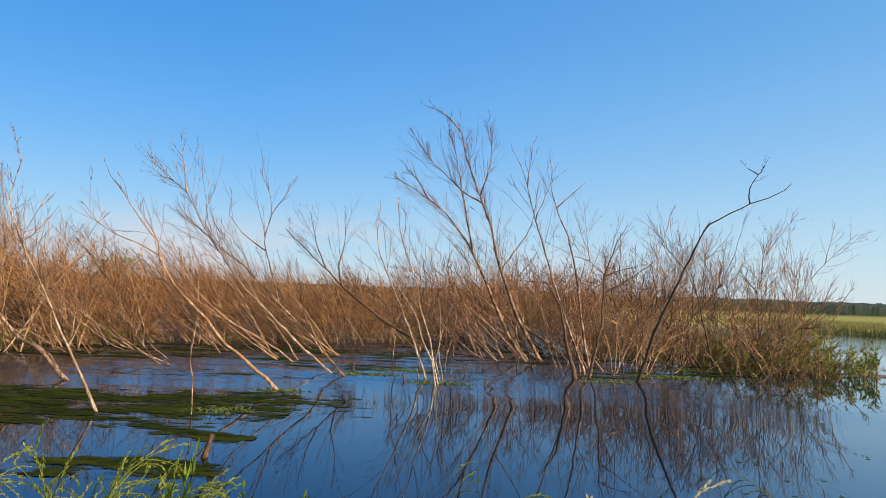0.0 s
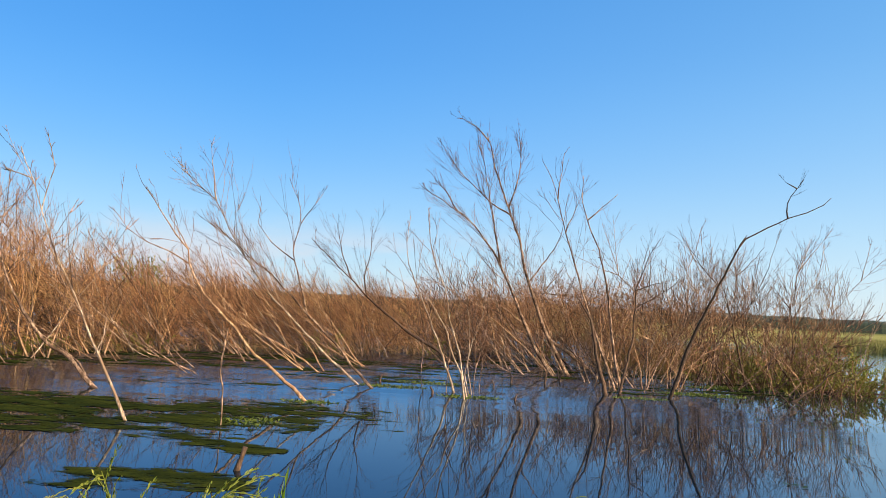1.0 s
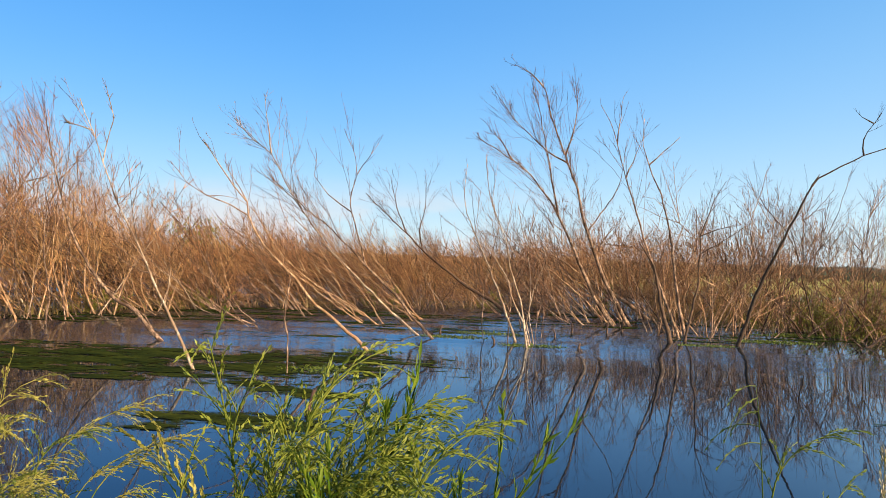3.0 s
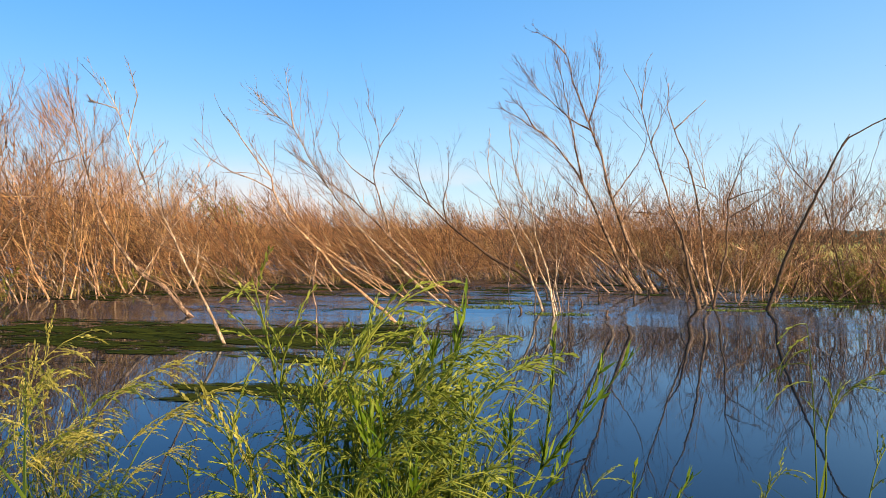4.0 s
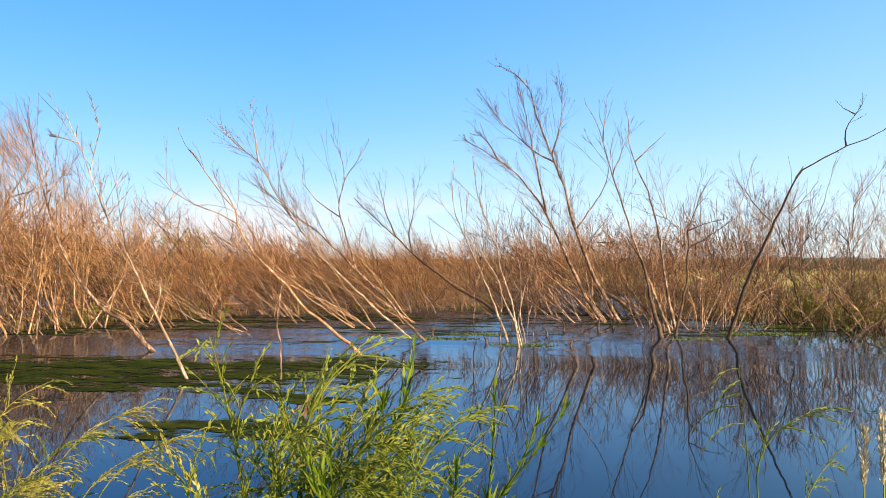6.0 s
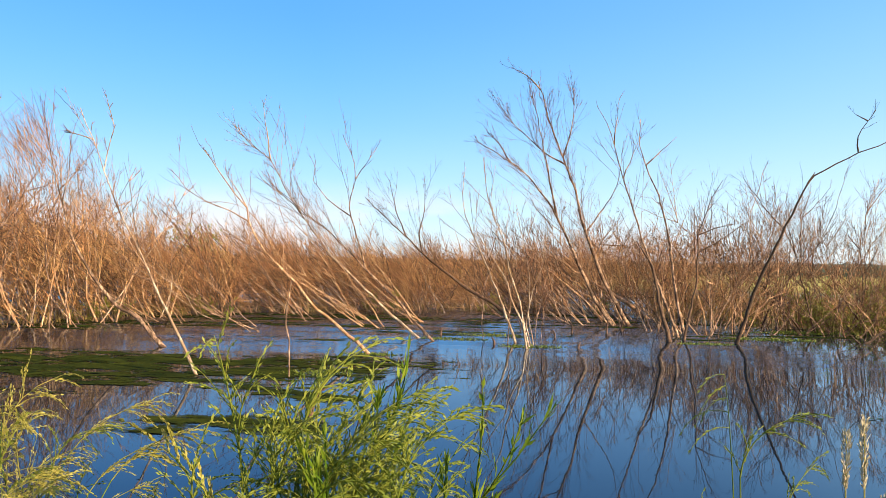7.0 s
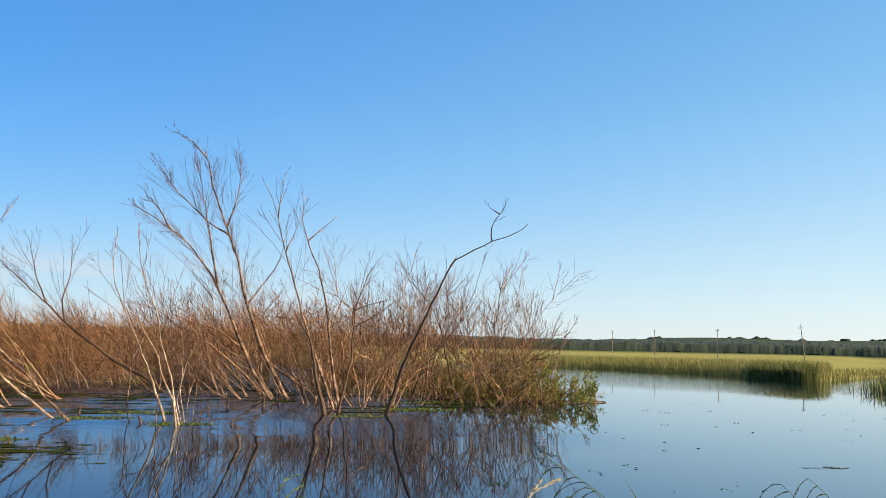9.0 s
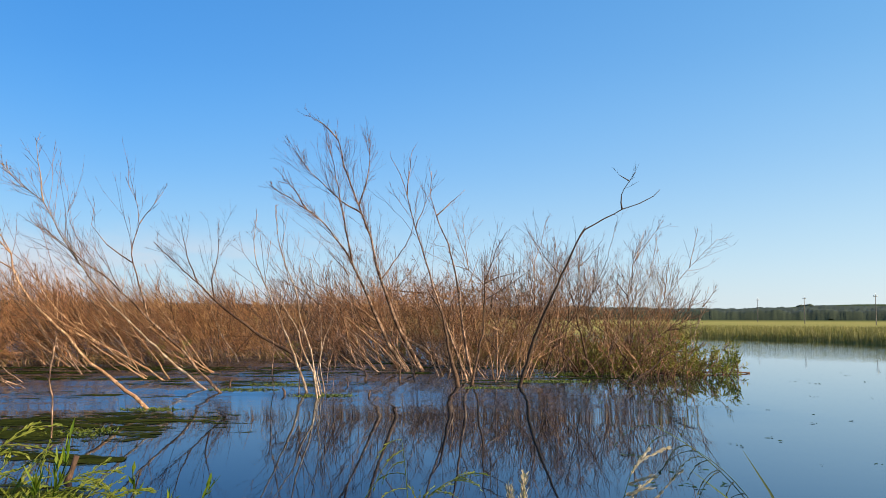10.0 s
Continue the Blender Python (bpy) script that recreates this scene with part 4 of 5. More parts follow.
def undergrowth():
    rng = np.random.default_rng(9)
    spots = []
    for _ in range(5000):
        az = rng.uniform(-46, 25)
        r = thicket_front(az) + rng.uniform(0.3, 9)
        x, y = polar(az, r)
        if az < 6 or rng.random() < 0.45:
            spots.append((x, y, -0.05))
    blades("undergrowth", "yellowish dry sedge among the stems of the thicket", "sedge", SEDGE, spots, 0.12, 0.42, 0.020, 12, 0.7)


undergrowth()


def leafy_shrub(x, y, stems, height, mat, seed, label, leaf=0.07, lean=0.0, spread=0.8):
    """A low willow in young leaf: arching shoots with narrow leaves along them."""
    rng = np.random.default_rng(seed)
    ob = empty("leafy_willow_shrub", pose(x, y, 0), label, "shrub", "leafy willow shrubs")
    green = Build()
    for _ in range(stems):
        wood = Build()
        d = np.array((lean + rng.normal() * spread, rng.normal() * spread * 0.7, 0.9))
        d /= np.linalg.norm(d)
        start = np.array((*rng.normal(size=2) * 0.25, -0.2))
        p = sprout(rng, start, d, height * rng.uniform(0.6, 1.2), 0.2, 0.15, 6)
        wood.tube(p, np.linspace(0.014, 0.004, len(p)), 4)
        shoots = [p] + [sprout(rng, p[k], (p[k] - p[k - 1]) / np.linalg.norm(p[k] - p[k - 1]), height * 0.3, 0.3, 0.7, 4) for k in rng.integers(2, len(p), 4)]
        for q in shoots:
            if q is not p:
                wood.tube(q, np.linspace(0.006, 0.003, len(q)), 3)
            for _k in range(11):
                i = rng.integers(1, len(q))
                at = q[i - 1] + (q[i] - q[i - 1]) * rng.random()
                t = (q[i] - q[i - 1]) / np.linalg.norm(q[i] - q[i - 1])
                dd = t + rng.normal(size=3) * 0.7
                dd /= np.linalg.norm(dd)
                sd = np.cross(dd, rng.normal(size=3))
                sd /= np.linalg.norm(sd) + 1e-9
                green.leaf(at, dd, sd, leaf * rng.uniform(0.7, 1.4), leaf * 0.28)
        part("stem", wood, TWIG["brown"], ob)
    part("foliage", green, mat, ob, "narrow green willow leaves", kind="stuff")
    return ob


for i, (x, y, n, h, lean) in enumerate(((9.6, 18.5, 10, 0.7, 0.5), (8.8, 18.8, 9, 0.75, 0.0), (9.9, 19.6, 10, 0.85, 0.3), (8.1, 19.4, 8, 0.8, -0.2), (10.2, 20.6, 10, 1.0, 0.2), (9.2, 20.5, 10, 1.1, 0.0))):
    leafy_shrub(x, y, n, h, LEAF_YELLOW if i % 2 else LEAF, 300 + i, "low leafy green willow bush overhanging the water", 0.11, lean)
for i in range(15):
    a = np.random.default_rng(40 + i)
    az = (17 + 7.8 * i / 9) if i < 9 else a.uniform(-38, 8)
    x, y = polar(az, thicket_front(az) + (a.uniform(-1.2, 0.8) if i < 9 else a.uniform(-0.5, 1)))
    leafy_shrub(x, y, 9, a.uniform(0.7, 1.4) if i < 9 else 0.7, LEAF_YELLOW, 340 + i, "sparse yellow-green sprouting willow in the thicket", 0.09)


def dark_tree(az, r, height, seed):
    """A leafy tree seen over the thicket."""
    rng = np.random.default_rng(seed)
    x, y = polar(az, r)
    ob = empty("leafy_tree", pose(x, y, 0), "small dark green leafy tree behind the thicket", "tree")
    b = Build()
    trunk = sprout(rng, (0, 0, -0.5), np.array((0, 0, 1.0)), height * 0.8, 0.1, 0.05, 6)
    b.tube(trunk, np.linspace(0.13, 0.03, len(trunk)), 6)
    g = Build()
    for _ in range(26):
        k = rng.integers(2, len(trunk))
        q = sprout(rng, trunk[k], np.array((0, 0, 1.0)), height * 0.38, 0.3, 1.0, 4)
        b.tube(q, np.linspace(0.03, 0.008, len(q)), 4)
        for _k in range(90):
            at = q[rng.integers(1, len(q))] + rng.normal(size=3) * 0.28
            dd = rng.normal(size=3)
            dd /= np.linalg.norm(dd)
            sd = np.cross(dd, rng.normal(size=3))
            sd /= np.linalg.norm(sd) + 1e-9
            g.leaf(at, dd, sd, 0.16, 0.09)
    part("trunk", b, BARK["dark"], ob)
    part("crown", g, LEAF, ob, kind="stuff")


dark_tree(-22.0, 44, 3.3, 71)


# ---- floating and standing things in the water ----
def algae_mat(x, y, rx, ry, seed, label="patchy dark green algae mat floating on the water", threshold=0.0, cell=0.04, mat=None):
    rng = np.random.default_rng(seed)
    nx, ny = max(8, int(2 * rx / cell)), max(8, int(2 * ry / cell))
    X, Y = np.meshgrid(np.linspace(-rx, rx, nx), np.linspace(-ry, ry, ny))
    off = rng.uniform(0, 50, 2)
    field, relief = np.zeros_like(X), np.zeros_like(X)
    for i in range(ny):
        for j in range(nx):
            q = Vector(((X[i, j] + off[0]) * 1.3, (Y[i, j] + off[1]) * 1.9, 0))
            field[i, j] = noise.fractal(q, 0.55, 2.2, 7)
            relief[i, j] = noise.noise(q * 9)
    edge = 1 - (X / rx) ** 2 - (Y / ry) ** 2
    f = field * 1.0 + np.minimum(edge, 0.5) * 0.9 - 0.36 - threshold
    keep = (f[:-1, :-1] > -0.75) & (f[1:, 1:] > -0.75) & (f[:-1, 1:] > -0.75)
    X = X + rng.normal(size=X.shape) * cell * 0.22
    Y = Y + rng.normal(size=Y.shape) * cell * 0.30
    Z = 0.0012 + np.minimum(0.005, 0.012 * np.clip(f, 0, 1)) * (1 + 0.15 * relief)
    b = Build()
    b.grid(X, Y, Z, keep)
    ok = np.argwhere(f[:-1, :-1] > 0.1)
    cover = np.clip(f * 0.6, -0.5, 0.36).ravel().tolist()
    for i, j in ok[rng.integers(0, len(ok), min(160, len(ok) // 60))] if len(ok) else ():
        d = np.array((rng.normal(), rng.normal(), 0.05 + 0.3 * rng.random()))
        d /= np.linalg.norm(d)
        sd = np.cross(d, (0.1, 0.1, 1.0))
        b.leaf((X[i, j], Y[i, j], Z[i, j]), d, sd / np.linalg.norm(sd), rng.uniform(0.015, 0.045), rng.uniform(0.006, 0.014))
    me = b.mesh("algae_mat", mat or ALGAE)
    layer = me.attributes.new("cover", "FLOAT", "POINT")
    layer.data.foreach_set("value", cover + [0.5] * (len(me.vertices) - len(cover)))
    ob = new("algae_mat", me)
    ob.location = (x, y, 0)
    return tagged(ob, label, "algae", "floating algae mats", "stuff")


for i, (x, y, rx, ry, th) in enumerate((
    (-3.6, 9.1, 2.0, 1.5, -0.3), (-2.2, 10.1, 1.5, 0.9, -0.05), (-5.6, 9.3, 1.6, 1.5, -0.3), (-2.15, 7.35, 0.55, 0.4, -0.1), (-2.25, 5.95, 0.75, 0.42, -0.3),
    (-4.2, 13.2, 2.2, 0.8, 0.25), (-2.1, 15.6, 1.6, 0.9, 0.1), (-0.3, 15.6, 1.6, 0.8, 0.05), (-4.6, 17.0, 2.6, 0.8, 0.05), (-1.0, 18.2, 2.4, 0.9, 0.1), (-7.6, 16.0, 2.4, 1.0, 0.0),
    (0.3, 20.5, 2.8, 0.9, 0.1), (-4.6, 20.5, 3.0, 1.0, -0.05), (3.5, 16.0, 1.6, 0.7, 0.1), (5.2, 17.6, 1.9, 0.8, 0.0), (7.2, 19.2, 2.0, 0.8, 0.0), (-7.0, 18.6, 2.6, 0.7, -0.15), (-2.6, 19.6, 2.6, 0.6, -0.1), (1.9, 19.0, 2.0, 0.5, 0.0), (1.2, 23.5, 3.0, 0.8, -0.1), (-8.8, 14.6, 1.6, 0.6, -0.1), (3.9, 21.0, 2.2, 0.6, -0.1), (-4.5, 7.1, 0.9, 0.25, 0.15), (-1.2, 9.0, 0.5, 0.2, 0.2))):
    algae_mat(x, y, rx, ry, 500 + i, threshold=th, cell=0.024 if y < 11 else 0.045)
algae_mat(6.92, 7.65, 0.36, 0.13, 560, "small grey-green raft of floating debris on open water", -0.1, 0.02)


def moss_tuft(x, y, rx, ry, seed):
    """Bright water plants heaped round the foot of a stem."""
    rng = np.random.default_rng(seed)
    b = Build()
    for _ in range(int(500 * rx * ry / 0.3) + 80):
        a, q = rng.uniform(0, 2 * math.pi), math.sqrt(rng.random())
        px, py = q * rx * math.cos(a), q * ry * math.sin(a)
        d = np.array((rng.normal(), rng.normal(), 0.2 + 0.4 * rng.random()))
        d /= np.linalg.norm(d)
        sd = np.cross(d, rng.normal(size=3))
        sd /= np.linalg.norm(sd) + 1e-9
        b.leaf((px, py, -0.01 + 0.02 * (1 - q) * rng.random()), d, sd, rng.uniform(0.03, 0.08), 0.02)
    ob = new("water_moss", b.mesh("water_moss", MOSS))
    ob.location = (x, y, 0)
    tagged(ob, "bright green water moss heaped at the foot of stems", "moss", "moss at the stems", "stuff")


for i, (x, y, rx, ry) in enumerate(((0.05, 13.1, 0.55, 0.25), (3.05, 14.6, 0.5, 0.2), (-2.15, 11.2, 0.4, 0.2), (4.6, 16.2, 0.9, 0.4), (-1.25, 14.2, 0.6, 0.3), (6.6, 18.8, 1.1, 0.4), (-0.7, 15.3, 0.6, 0.3), (-2.4, 9.0, 0.4, 0.3), (5.6, 18.3, 0.8, 0.3))):
    moss_tuft(x, y, rx, ry, 600 + i)


def stick(x, y, bends, radius, tone, label, name="stick"):
    b = Build()
    p = smoothed(bends, 0.06)
    rng = np.random.default_rng(int(abs(x * 1000)))
    p[1:-1] += rng.normal(size=p[1:-1].shape) * radius * 0.15
    b.tube(p, radius * np.linspace(1.05, 0.8, len(p)) * (1 + 0.08 * rng.normal(size=len(p))), 8)
    ob = new(name, b.mesh(name, BARK[tone]))
    ob.location = (x, y, 0)
    return tagged(ob, label, "stick", "dead sticks in the water")


stick(-1.79, 6.4, [(0, 0, -0.3), (0, 0, 0), (0.03, 0, 0.1), (0.05, 0.01, 0.18)], 0.028, "dark", "short broken dark stump sticking out of the water", "stump")
stick(-2.57, 8.6, [(0, 0, -0.3), (0, 0, 0), (-0.01, 0, 0.4), (-0.05, 0, 0.55), (-0.02, 0.02, 0.9), (0.0, 0, 1.0)], 0.009, "brown", "thin upright grey-brown stick standing in the water")
for i, (x, y, h) in enumerate(((-1.55, 14.9, 0.14), (-0.55, 13.2, 0.12), (0.75, 12.9, 0.1), (0.9, 16.4, 0.24), (1.6, 16.6, 0.3), (0.5, 15.0, 0.15), (2.0, 17.5, 0.25), (-0.1, 17.0, 0.2))):
    stick(x, y, [(0, 0, -0.2), (0.01, 0, h * 0.5), (0.03 * (-1) ** i, 0, h)], 0.02, "dark", "short dead twig stub poking from the water")


for x, y, bends, r in ((9.1, 19.0, [(-1.6, 0.1, -0.03), (-0.6, 0.0, 0.03), (0.4, -0.1, 0.04), (1.5, 0.1, 0.015)], 0.022), (10.6, 22.6, [(-1.2, 0, 0.03), (0, 0.1, 0.05), (1.6, 0.0, 0.02)], 0.024), (9.4, 20.4, [(-0.5, 0, -0.2), (0.1, 0, 0.25), (0.5, 0.1, 0.62)], 0.018), (9.8, 20.8, [(-0.3, 0, -0.2), (0.1, 0, 0.3), (0.45, 0, 0.75)], 0.016)):
    stick(x, y, bends, r, "dark", "bare dark fallen branch lying half in the water")


def floating_scraps():
    """Dead leaves and bits of stalk scattered on the open water."""
    rng = np.random.default_rng(88)
    b = Build()
    for _ in range(90):
        x, y = polar(rng.uniform(20, 47), math.exp(rng.uniform(math.log(6), math.log(42))))
        for _k in range(rng.integers(1, 5)):
            a = rng.uniform(0, 6.28)
            d = np.array((math.cos(a), math.sin(a) * 0.4, 0.03))
            b.leaf((x + rng.normal() * 0.06, y + rng.normal() * 0.06, 0.004), d / np.linalg.norm(d), (0, 1, 0.1), rng.uniform(0.02, 0.08), rng.uniform(0.015, 0.035))
    tagged(new("floating_debris", b.mesh("floating_debris", GRASS_DARK)), "dark scraps of leaves drifting on the open water", "debris", kind="stuff")


floating_scraps()


# ---- plants on the near bank ----
def grass_plant(model_seed, height, leaves, panicle, dry, nod=1.0):
    """A tall grass: jointed culm, arching blades and a loose head of spikelets."""
    rng = np.random.default_rng(model_seed)
    ob = empty("grass_plant", pose(0, 0, 0), "tall green grass with drooping golden seed heads on the bank" if dry else "tall fresh green seeding grass on the near bank", "grass", "grasses on the near bank")
    culm, head = Build(), Build()
    lean = rng.normal(size=2) * (0.1 if nod > 0.5 else 0.03)
    p = np.array([(lean[0] * s * s * height, lean[1] * s * s * height, s * height) for s in np.linspace(0, 1, 9)])
    p[1:] += rng.normal(size=(8, 3)) * 0.004
    culm.tube(p, np.linspace(0.0036, 0.0015, 9), 5)
    for k in range(leaves):
        s = rng.uniform(0.10, 0.86)
        at = p[int(s * 8)]
        a = rng.uniform(0, 2 * math.pi)
        out = np.array((math.cos(a), math.sin(a), 0))
        ln = rng.uniform(0.13, 0.30) * (1 - 0.45 * s)
        d = out * 0.3 + np.array((0, 0, 1.0))
        d /= np.linalg.norm(d)
        q = [at]
        for _ in range(6):
            d = d + out * 0.10 + np.array((0, 0, -0.10 * rng.uniform(0.2, 1.8)))
            d /= np.linalg.norm(d)
            q.append(q[-1] + d * ln / 6)
        wd = rng.uniform(0.004, 0.0095) * (1 - 0.3 * s)
        leaf = Build()
        leaf.blade(q, wd * np.array((0.7, 1, 1, 0.9, 0.7, 0.45, 0.08)), np.cross(out, (0, 0, 1)))
        part("blade", leaf, GRASS, ob)
    d = p[-1] - p[-2]
    d /= np.linalg.norm(d)
    droop = np.array((rng.uniform(0.6, 1.2), rng.normal() * 0.35, rng.uniform(-0.9, -0.4)))
    rach = [p[6], p[7], p[8]]
    for _ in range(6):
        d = d + droop * nod * (0.20 if dry else 0.16)
        d /= np.linalg.norm(d)
        rach.append(rach[-1] + d * panicle / 6)
    rach = np.array(rach)
    head.tube(rach[2:], np.linspace(0.0016, 0.0007, len(rach) - 2), 4)
    for k in range(int((15 if dry else 11) * (0.5 + 0.5 * nod))):
        i = rng.integers(1, len(rach) - 1)
        at = rach[i] + (rach[i + 1] - rach[i]) * rng.random()
        along = rach[i + 1] - rach[i]
        q = sprout(rng, at, along / np.linalg.norm(along), rng.uniform(0.045, 0.10) * (1.1 if dry else 0.9) * (0.4 + 0.6 * nod), -0.9 * nod, 0.12 + 0.33 * nod, 4)
        head.tube(q, np.linspace(0.0010, 0.0005, len(q)), 3)
        for j in range(int((22 if dry else 17) * (0.35 + 0.65 * nod))):
            w = rng.integers(1, len(q))
            dd = (q[w] - q[w - 1]) / np.linalg.norm(q[w] - q[w - 1])
            at = q[w - 1] + (q[w] - q[w - 1]) * rng.random()
            dd = dd + rng.normal(size=3) * 0.14
            dd /= np.linalg.norm(dd)
            sd = np.cross(dd, rng.normal(size=3))
            sd /= np.linalg.norm(sd) + 1e-9
            head.leaf(at + rng.normal(size=3) * 0.0015, dd, sd, rng.uniform(0.007, 0.0115), rng.uniform(0.0021, 0.0035))
    part("culm", culm, GRASS, ob)
    part("seed_head", head, DRY_HEAD if nod < 0.5 else STRAW if dry else SPIKELET, ob, "loose seed head of small spikelets", kind="stuff")
    return ob


def leafy_weed(model_seed, height):
    """An upright weed with many narrow leaves up its branching stem."""
    rng = np.random.default_rng(model_seed)
    ob = empty("leafy_weed", pose(0, 0, 0), "bushy light green weed with narrow leaves on the bank", "weed", "weeds on the near bank")
    wood, green = Build(), Build()
    p = sprout(rng, (0, 0, 0), np.array((0, 0, 1.0)), height, 0.2, 0.08, 8)
    wood.tube(p, np.linspace(0.004, 0.0015, len(p)), 5)
    side = Build()
    shoots = [p]
    for k in range(3, len(p)):
        for _ in range(3):
            shoots.append(sprout(rng, p[k], (p[k] - p[k - 1]) / np.linalg.norm(p[k] - p[k - 1]), rng.uniform(0.08, 0.2), 0.5, 0.45, 4))
    for q in shoots:
        if q is not p:
            side.tube(q, np.linspace(0.0018, 0.0008, len(q)), 3)
        for _ in range(20 if q is not p else 60):
            i = rng.integers(1, len(q))
            at = q[i - 1] + (q[i] - q[i - 1]) * rng.random()
            t = (q[i] - q[i - 1]) / np.linalg.norm(q[i] - q[i - 1])
            dd = t * 1.0 + rng.normal(size=3) * 0.30 + np.array((0, 0, 0.15))
            dd /= np.linalg.norm(dd)
            sd = np.cross(dd, rng.normal(size=3))
            sd /= np.linalg.norm(sd) + 1e-9
            green.leaf(at, dd, sd, rng.uniform(0.018, 0.042), rng.uniform(0.0035, 0.006))
    part("stem", wood, GRASS, ob)
    part("shoot_spray", side, GRASS, ob, kind="stuff")
    part("foliage", green, WEED, ob, kind="stuff")
    return ob


def near_bank():
    rng = np.random.default_rng(31)
    green = [grass_plant(700 + i, 0.78, 7, 0.15, False, 1.0) for i in range(8)]
    dry = [grass_plant(720 + i, 0.78, 3, 0.24, True) for i in range(4)]
    weeds = [leafy_weed(740 + i, 0.78) for i in range(3)]
    used = set()

    def place(model, x, y, s, tilt=6, turn=50):
        z = height_at(x, y) - 0.01
        m = pose(x, y, z, rng.normal() * tilt, rng.normal() * tilt, rng.normal() * turn) @ Matrix.Diagonal((s, s, s, 1))
        if model.name not in used:
            used.add(model.name)
            model.matrix_basis = m
        else:
            ob = copy_thing(model, Matrix())
            ob.matrix_basis = m

    # The dense clump: a tall tuft, lower ones beside it.
    for cx, cy, spread, top, count in ((-0.54, 1.30, 0.010, 0.98, 22), (-0.52, 1.36, 0.018, 0.94, 44), (-0.485, 1.28, 0.018, 0.91, 44), (-0.46, 1.35, 0.018, 0.90, 46), (-0.44, 1.28, 0.016, 0.82, 34), (-0.42, 1.33, 0.014, 0.72, 12)):
        for _ in range(count):
            x, y = rng.normal(cx, spread), rng.normal(cy, 0.05)
            s = (top * rng.uniform(0.66, 1.0) - 0.14) / 0.86
            place(weeds[rng.integers(3)] if rng.random() < 0.05 else green[rng.integers(8)], x, y, s, 1.2, 50)
    for _ in range(74):
        x, y = rng.normal(-1.15, 0.07), rng.uniform(1.4, 1.9)
        place(dry[rng.integers(4)] if rng.random() < 0.65 else green[rng.integers(8)], x, y, (rng.uniform(0.55, 0.93) - 0.15) / 0.90, 4, 25)
    # Single stalks along the bank: place and height of the tip.
    for x, y, tip in ((0.10, 1.67, 0.88), (0.11, 1.66, 0.80), (0.08, 1.66, 0.72), (0.33, 1.7, 0.66), (-0.23, 1.68, 0.70),
                      (0.46, 1.65, 0.66), (-0.80, 1.62, 0.72), (-0.78, 1.58, 0.64), (-0.86, 1.7, 0.62), (-0.92, 1.55, 0.58)):
        place(green[rng.integers(8)], x, y, (tip - 0.12) / 0.88, 2, 30)
    # One golden head that arches low over the water.
    ob = copy_thing(dry[1], Matrix())
    ob.matrix_basis = pose(-0.42, 1.62, height_at(-0.42, 1.62) - 0.01, 0, 22, -10) @ Matrix.Diagonal((0.62, 0.62, 0.62, 1))


near_bank()


def arching_grass(x, y, height, reach, seed, mat, dense, label):
    """A single grass that leans over, with a loose head of thin hanging branches."""
    rng = np.random.default_rng(seed)
    z = height_at(x, y) - 0.01
    ob = empty("arching_grass", pose(x, y, z), label, "grass", "arching grasses on the near bank")
    top = height - z
    way = np.sign(reach)
    p = np.array([(reach * s ** 2.2, 0.02 * math.sin(3 * s), top * (1.06 * s - 0.14 * s ** 4 + 0.08 * s * (1 - s))) for s in np.linspace(0, 1, 24)])
    p[:, 2] *= top / p[:, 2].max()
    culm = Build()
    culm.tube(p, np.linspace(0.0025, 0.0005, len(p)), 5)
    part("culm", culm, GRASS, ob)
    head = Build()
    for k in range(11 if dense else 19, 24):
        d = np.array((way * rng.uniform(0.2, 1.0), rng.normal() * 0.25, rng.uniform(0.4, 1.2))) if dense else np.array((way * rng.uniform(0.6, 1.0), rng.normal() * 0.25, rng.uniform(-0.1, 0.4)))
        q = [p[k]]
        ln = rng.uniform(0.04, 0.09) if dense else rng.uniform(0.05, 0.11)
        for _s in range(6):
            d = d / np.linalg.norm(d) + np.array((0, 0, -0.06 if dense else -0.30))
            q.append(q[-1] + d / np.linalg.norm(d) * ln / 6)
        q = np.array(q)
        head.tube(q, np.linspace(0.0010, 0.0005, len(q)), 3)
        for _j in range(44 if dense else 10):
            w = rng.integers(1, len(q))
            dd = (q[w] - q[w - 1]) / np.linalg.norm(q[w] - q[w - 1]) + rng.normal(size=3) * 0.15
            dd /= np.linalg.norm(dd)
            sd = np.cross(dd, rng.normal(size=3))
            head.leaf(q[w - 1] + (q[w] - q[w - 1]) * rng.random(), dd, sd / np.linalg.norm(sd), rng.uniform(0.007, 0.012) * (1.3 if dense else 1), rng.uniform(0.0024, 0.0040) * (1.5 if dense else 1))
    part("seed_head", head, mat, ob, "loose hanging seed head", kind="stuff")
    for k in range(3):
        a = way * rng.uniform(0.3, 1.0)
        s0 = p[2 + 2 * k]
        q = [s0 + np.array((a * 0.11 * u ** 1.5, 0.02 * u, 0.20 * u - 0.07 * u ** 3)) for u in np.linspace(0, 1, 7)]
        leaf = Build()
        leaf.blade(q, 0.009 * np.array((0.7, 1, 1, 0.9, 0.7, 0.45, 0.08)), (0.3, 1, 0))
        part("blade", leaf, GRASS, ob)


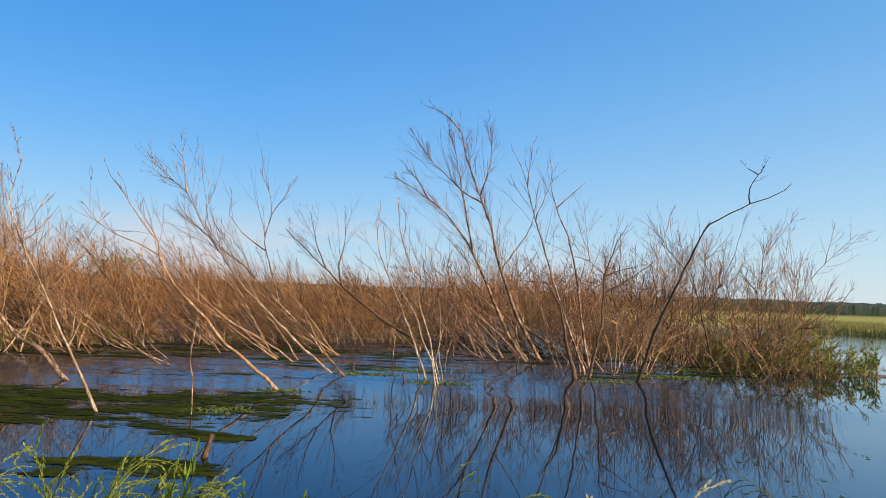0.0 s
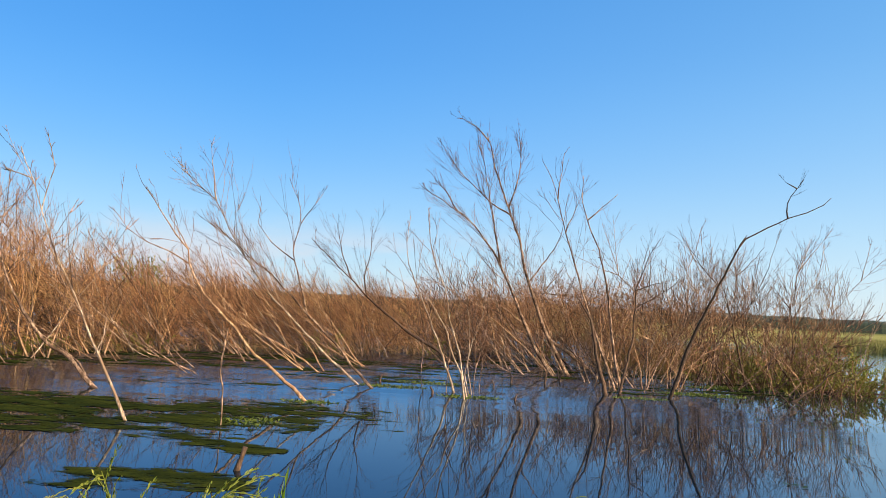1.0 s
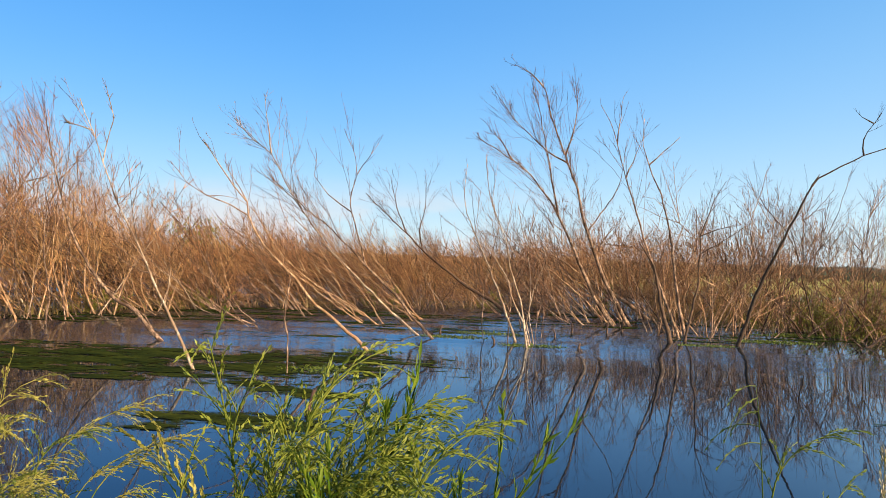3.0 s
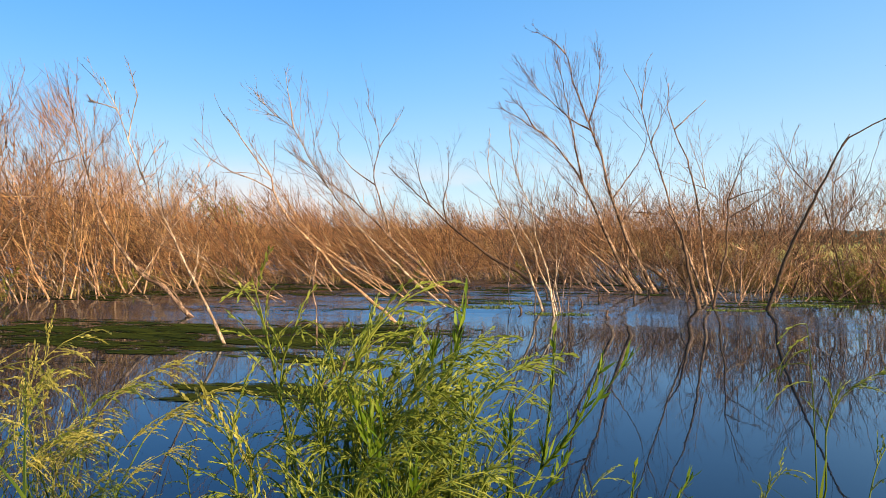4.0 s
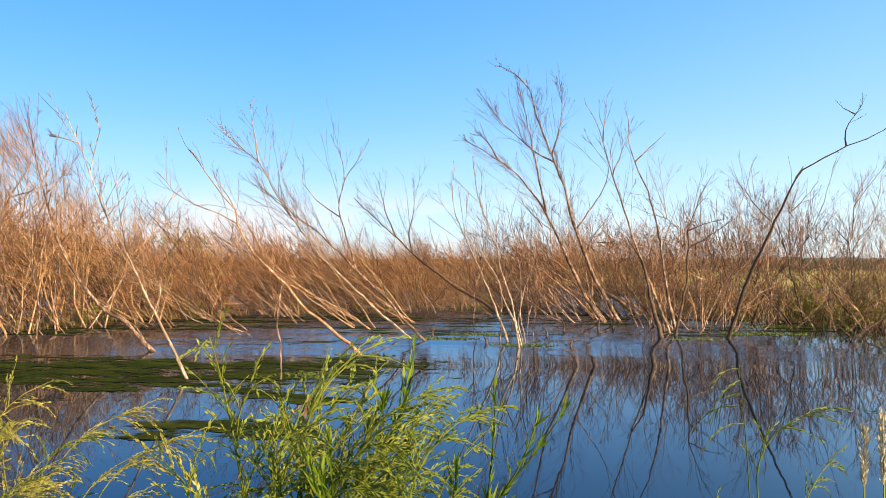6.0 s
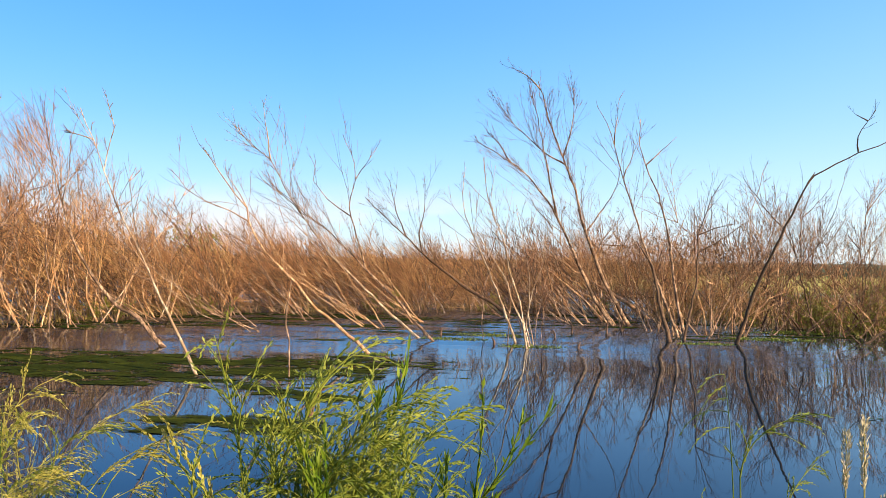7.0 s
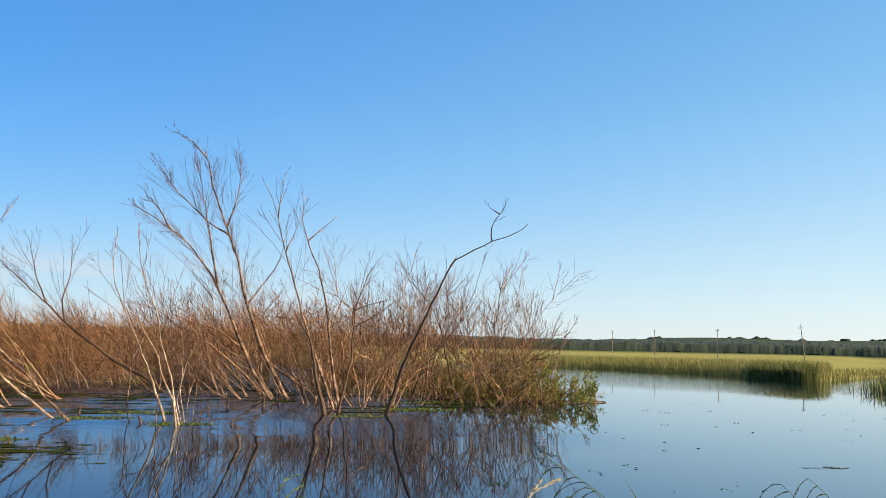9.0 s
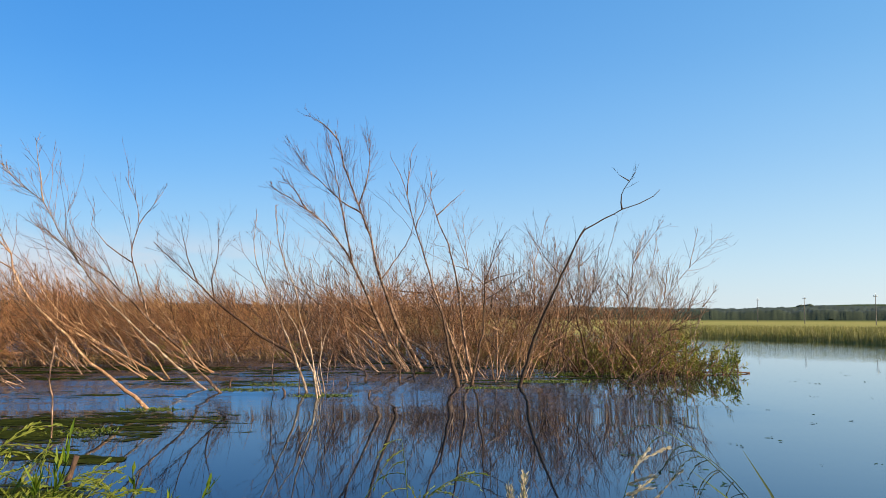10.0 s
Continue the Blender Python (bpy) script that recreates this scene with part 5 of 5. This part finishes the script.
arching_grass(0.99, 1.70, 0.962, -0.41, 861, DARK_HEAD, False, "slender grass with a dark drooping head over the open water")
arching_grass(0.97, 1.70, 0.912, -0.30, 862, DARK_HEAD, False, "slender grass with a dark drooping head over the open water")
arching_grass(0.94, 1.66, 0.78, -0.24, 863, DARK_HEAD, False, "slender grass with a dark drooping head over the open water")
arching_grass(0.47, 1.70, 0.885, 0.07, 864, DRY_HEAD, True, "dry pale grass with a plump branching seed head")
arching_grass(0.48, 1.74, 0.80, 0.11, 865, DRY_HEAD, True, "dry pale grass with a plump branching seed head")
arching_grass(1.53, 1.70, 0.908, -0.30, 866, DARK_HEAD, False, "slender grass with a dark drooping head over the open water")
arching_grass(1.46, 1.74, 0.890, -0.27, 869, DARK_HEAD, False, "slender grass with a dark drooping head over the open water")
arching_grass(0.12, 1.66, 0.945, -0.035, 868, SPIKELET, False, "slender green grass stalk standing at the water's edge")
arching_grass(-0.66, 1.64, 0.80, -0.20, 867, STRAW, True, "golden seeding grass leaning out of the clump")


def foxtail(x, y, tip, length, seed):
    """A dry grass with one dense upright head."""
    rng = np.random.default_rng(seed)
    z = height_at(x, y) - 0.01
    ob = empty("foxtail_grass", pose(x, y, z, rng.normal() * 0.5, rng.normal() * 0.5, 0), "pale dry grass with one dense upright seed head", "grass", "foxtails on the near bank")
    top = tip - z
    culm, head = Build(), Build()
    p = np.array([(0.01 * math.sin(2 * s), 0, s * top) for s in np.linspace(0, 1, 8)])
    culm.tube(p, np.linspace(0.003, 0.001, 8), 5)
    part("culm", culm, STRAW, ob)
    for _ in range(int(1500 * length)):
        u = rng.random()
        a = rng.uniform(0, 2 * math.pi)
        w = 0.009 * math.sin(math.pi * min(1, 0.25 + 0.75 * (1 - u))) * (0.6 + 0.7 * rng.random())
        at = np.array((p[-1][0] + w * 0.4 * math.cos(a), w * 0.4 * math.sin(a), top - length * (1 - u)))
        d = np.array((0.35 * math.cos(a), 0.35 * math.sin(a), 1.0)) + rng.normal(size=3) * 0.15
        d /= np.linalg.norm(d)
        sd = np.cross(d, rng.normal(size=3))
        head.leaf(at, d, sd / np.linalg.norm(sd), rng.uniform(0.009, 0.015), rng.uniform(0.0025, 0.004))
    part("seed_head", head, DRY_HEAD, ob, "dense pale seed head", kind="stuff")
    leaf = Build()
    q = [p[2] + np.array((0.05 * u ** 1.4 * (-1) ** seed, 0.01 * u, 0.26 * u)) for u in np.linspace(0, 1, 7)]
    leaf.blade(q, 0.007 * np.array((0.7, 1, 1, 0.9, 0.7, 0.45, 0.08)), (0.3, 1, 0))
    part("blade", leaf, GRASS, ob)


for i, (x, tip, length) in enumerate(((0.27, 0.85, 0.10), (0.31, 0.876, 0.12), (0.385, 0.79, 0.09), (0.42, 0.80, 0.07), (0.92, 0.775, 0.07), (0.345, 0.74, 0.08))):
    foxtail(x, 1.70, tip, length, 870 + i)


def broad_blade(x, y, height, width, bend, seed):
    rng = np.random.default_rng(seed)
    b = Build()
    z = height_at(x, y)
    a = rng.uniform(-0.6, 0.6)
    pts = [(bend * s ** 2 * math.cos(a), bend * s ** 2 * math.sin(a), s * height - abs(bend) * 0.3 * s ** 3) for s in np.linspace(0, 1, 9)]
    b.blade(pts, width * np.array((0.7, 0.9, 1, 1, 1, 0.95, 0.8, 0.5, 0.05)), (math.sin(a) * 0.5, math.cos(a), 0) if seed % 2 else (1, 0.2, 0))
    ob = new("reed_blade", b.mesh("reed_blade", GRASS if seed % 3 else GRASS_DARK))
    ob.location = (x, y, z - 0.01)
    tagged(ob, "single broad green reed blade rising from the bank", "reed", "broad blades on the near bank")


for i, (x, y, h, w, bend) in enumerate(((-1.15, 1.57, 0.82, 0.017, -0.05), (-1.10, 1.57, 0.76, 0.012, 0.01), (-1.02, 1.5, 0.55, 0.016, 0.03), (-0.92, 1.55, 0.66, 0.016, -0.22), (-0.59, 1.25, 0.66, 0.016, 0.02), (-0.55, 1.22, 0.62, 0.014, 0.02), (-0.78, 1.45, 0.6, 0.016, -0.30), (-0.84, 1.4, 0.56, 0.014, -0.34),
                                        (-0.85, 1.45, 0.5, 0.018, 0.1), (0.93, 1.72, 0.77, 0.009, -0.28), (1.01, 1.7, 0.87, 0.013, -0.235), (0.91, 1.68, 0.71, 0.007, -0.09), (1.05, 1.7, 0.90, 0.010, -0.42), (0.43, 1.68, 0.70, 0.007, -0.01), (0.01, 1.47, 0.66, 0.013, 0.04), (-0.40, 1.25, 0.5, 0.013, 0.1), (-0.5, 1.4, 0.62, 0.014, -0.08), (-0.98, 1.4, 0.6, 0.015, -0.12), (-0.8, 1.6, 0.55, 0.014, 0.15))):
    broad_blade(x, y, h, w, bend, 800 + i)


def bank_turf():
    rng = np.random.default_rng(51)
    spots = []
    for _ in range(12000):
        x, y = (rng.uniform(-3, 3), rng.uniform(0.9, 2.3)) if _ < 5000 else (rng.uniform(-7, 7), rng.uniform(-5, 2.4))
        if x * x + y * y < 0.5:
            continue
        spots.append((x, y, height_at(x, y)))
    blades("bank_grass", "thick green grass covering the near bank", "grass", GRASS_DARK, spots, 0.12, 0.38, 0.007, 52, 0.3)


bank_turf()
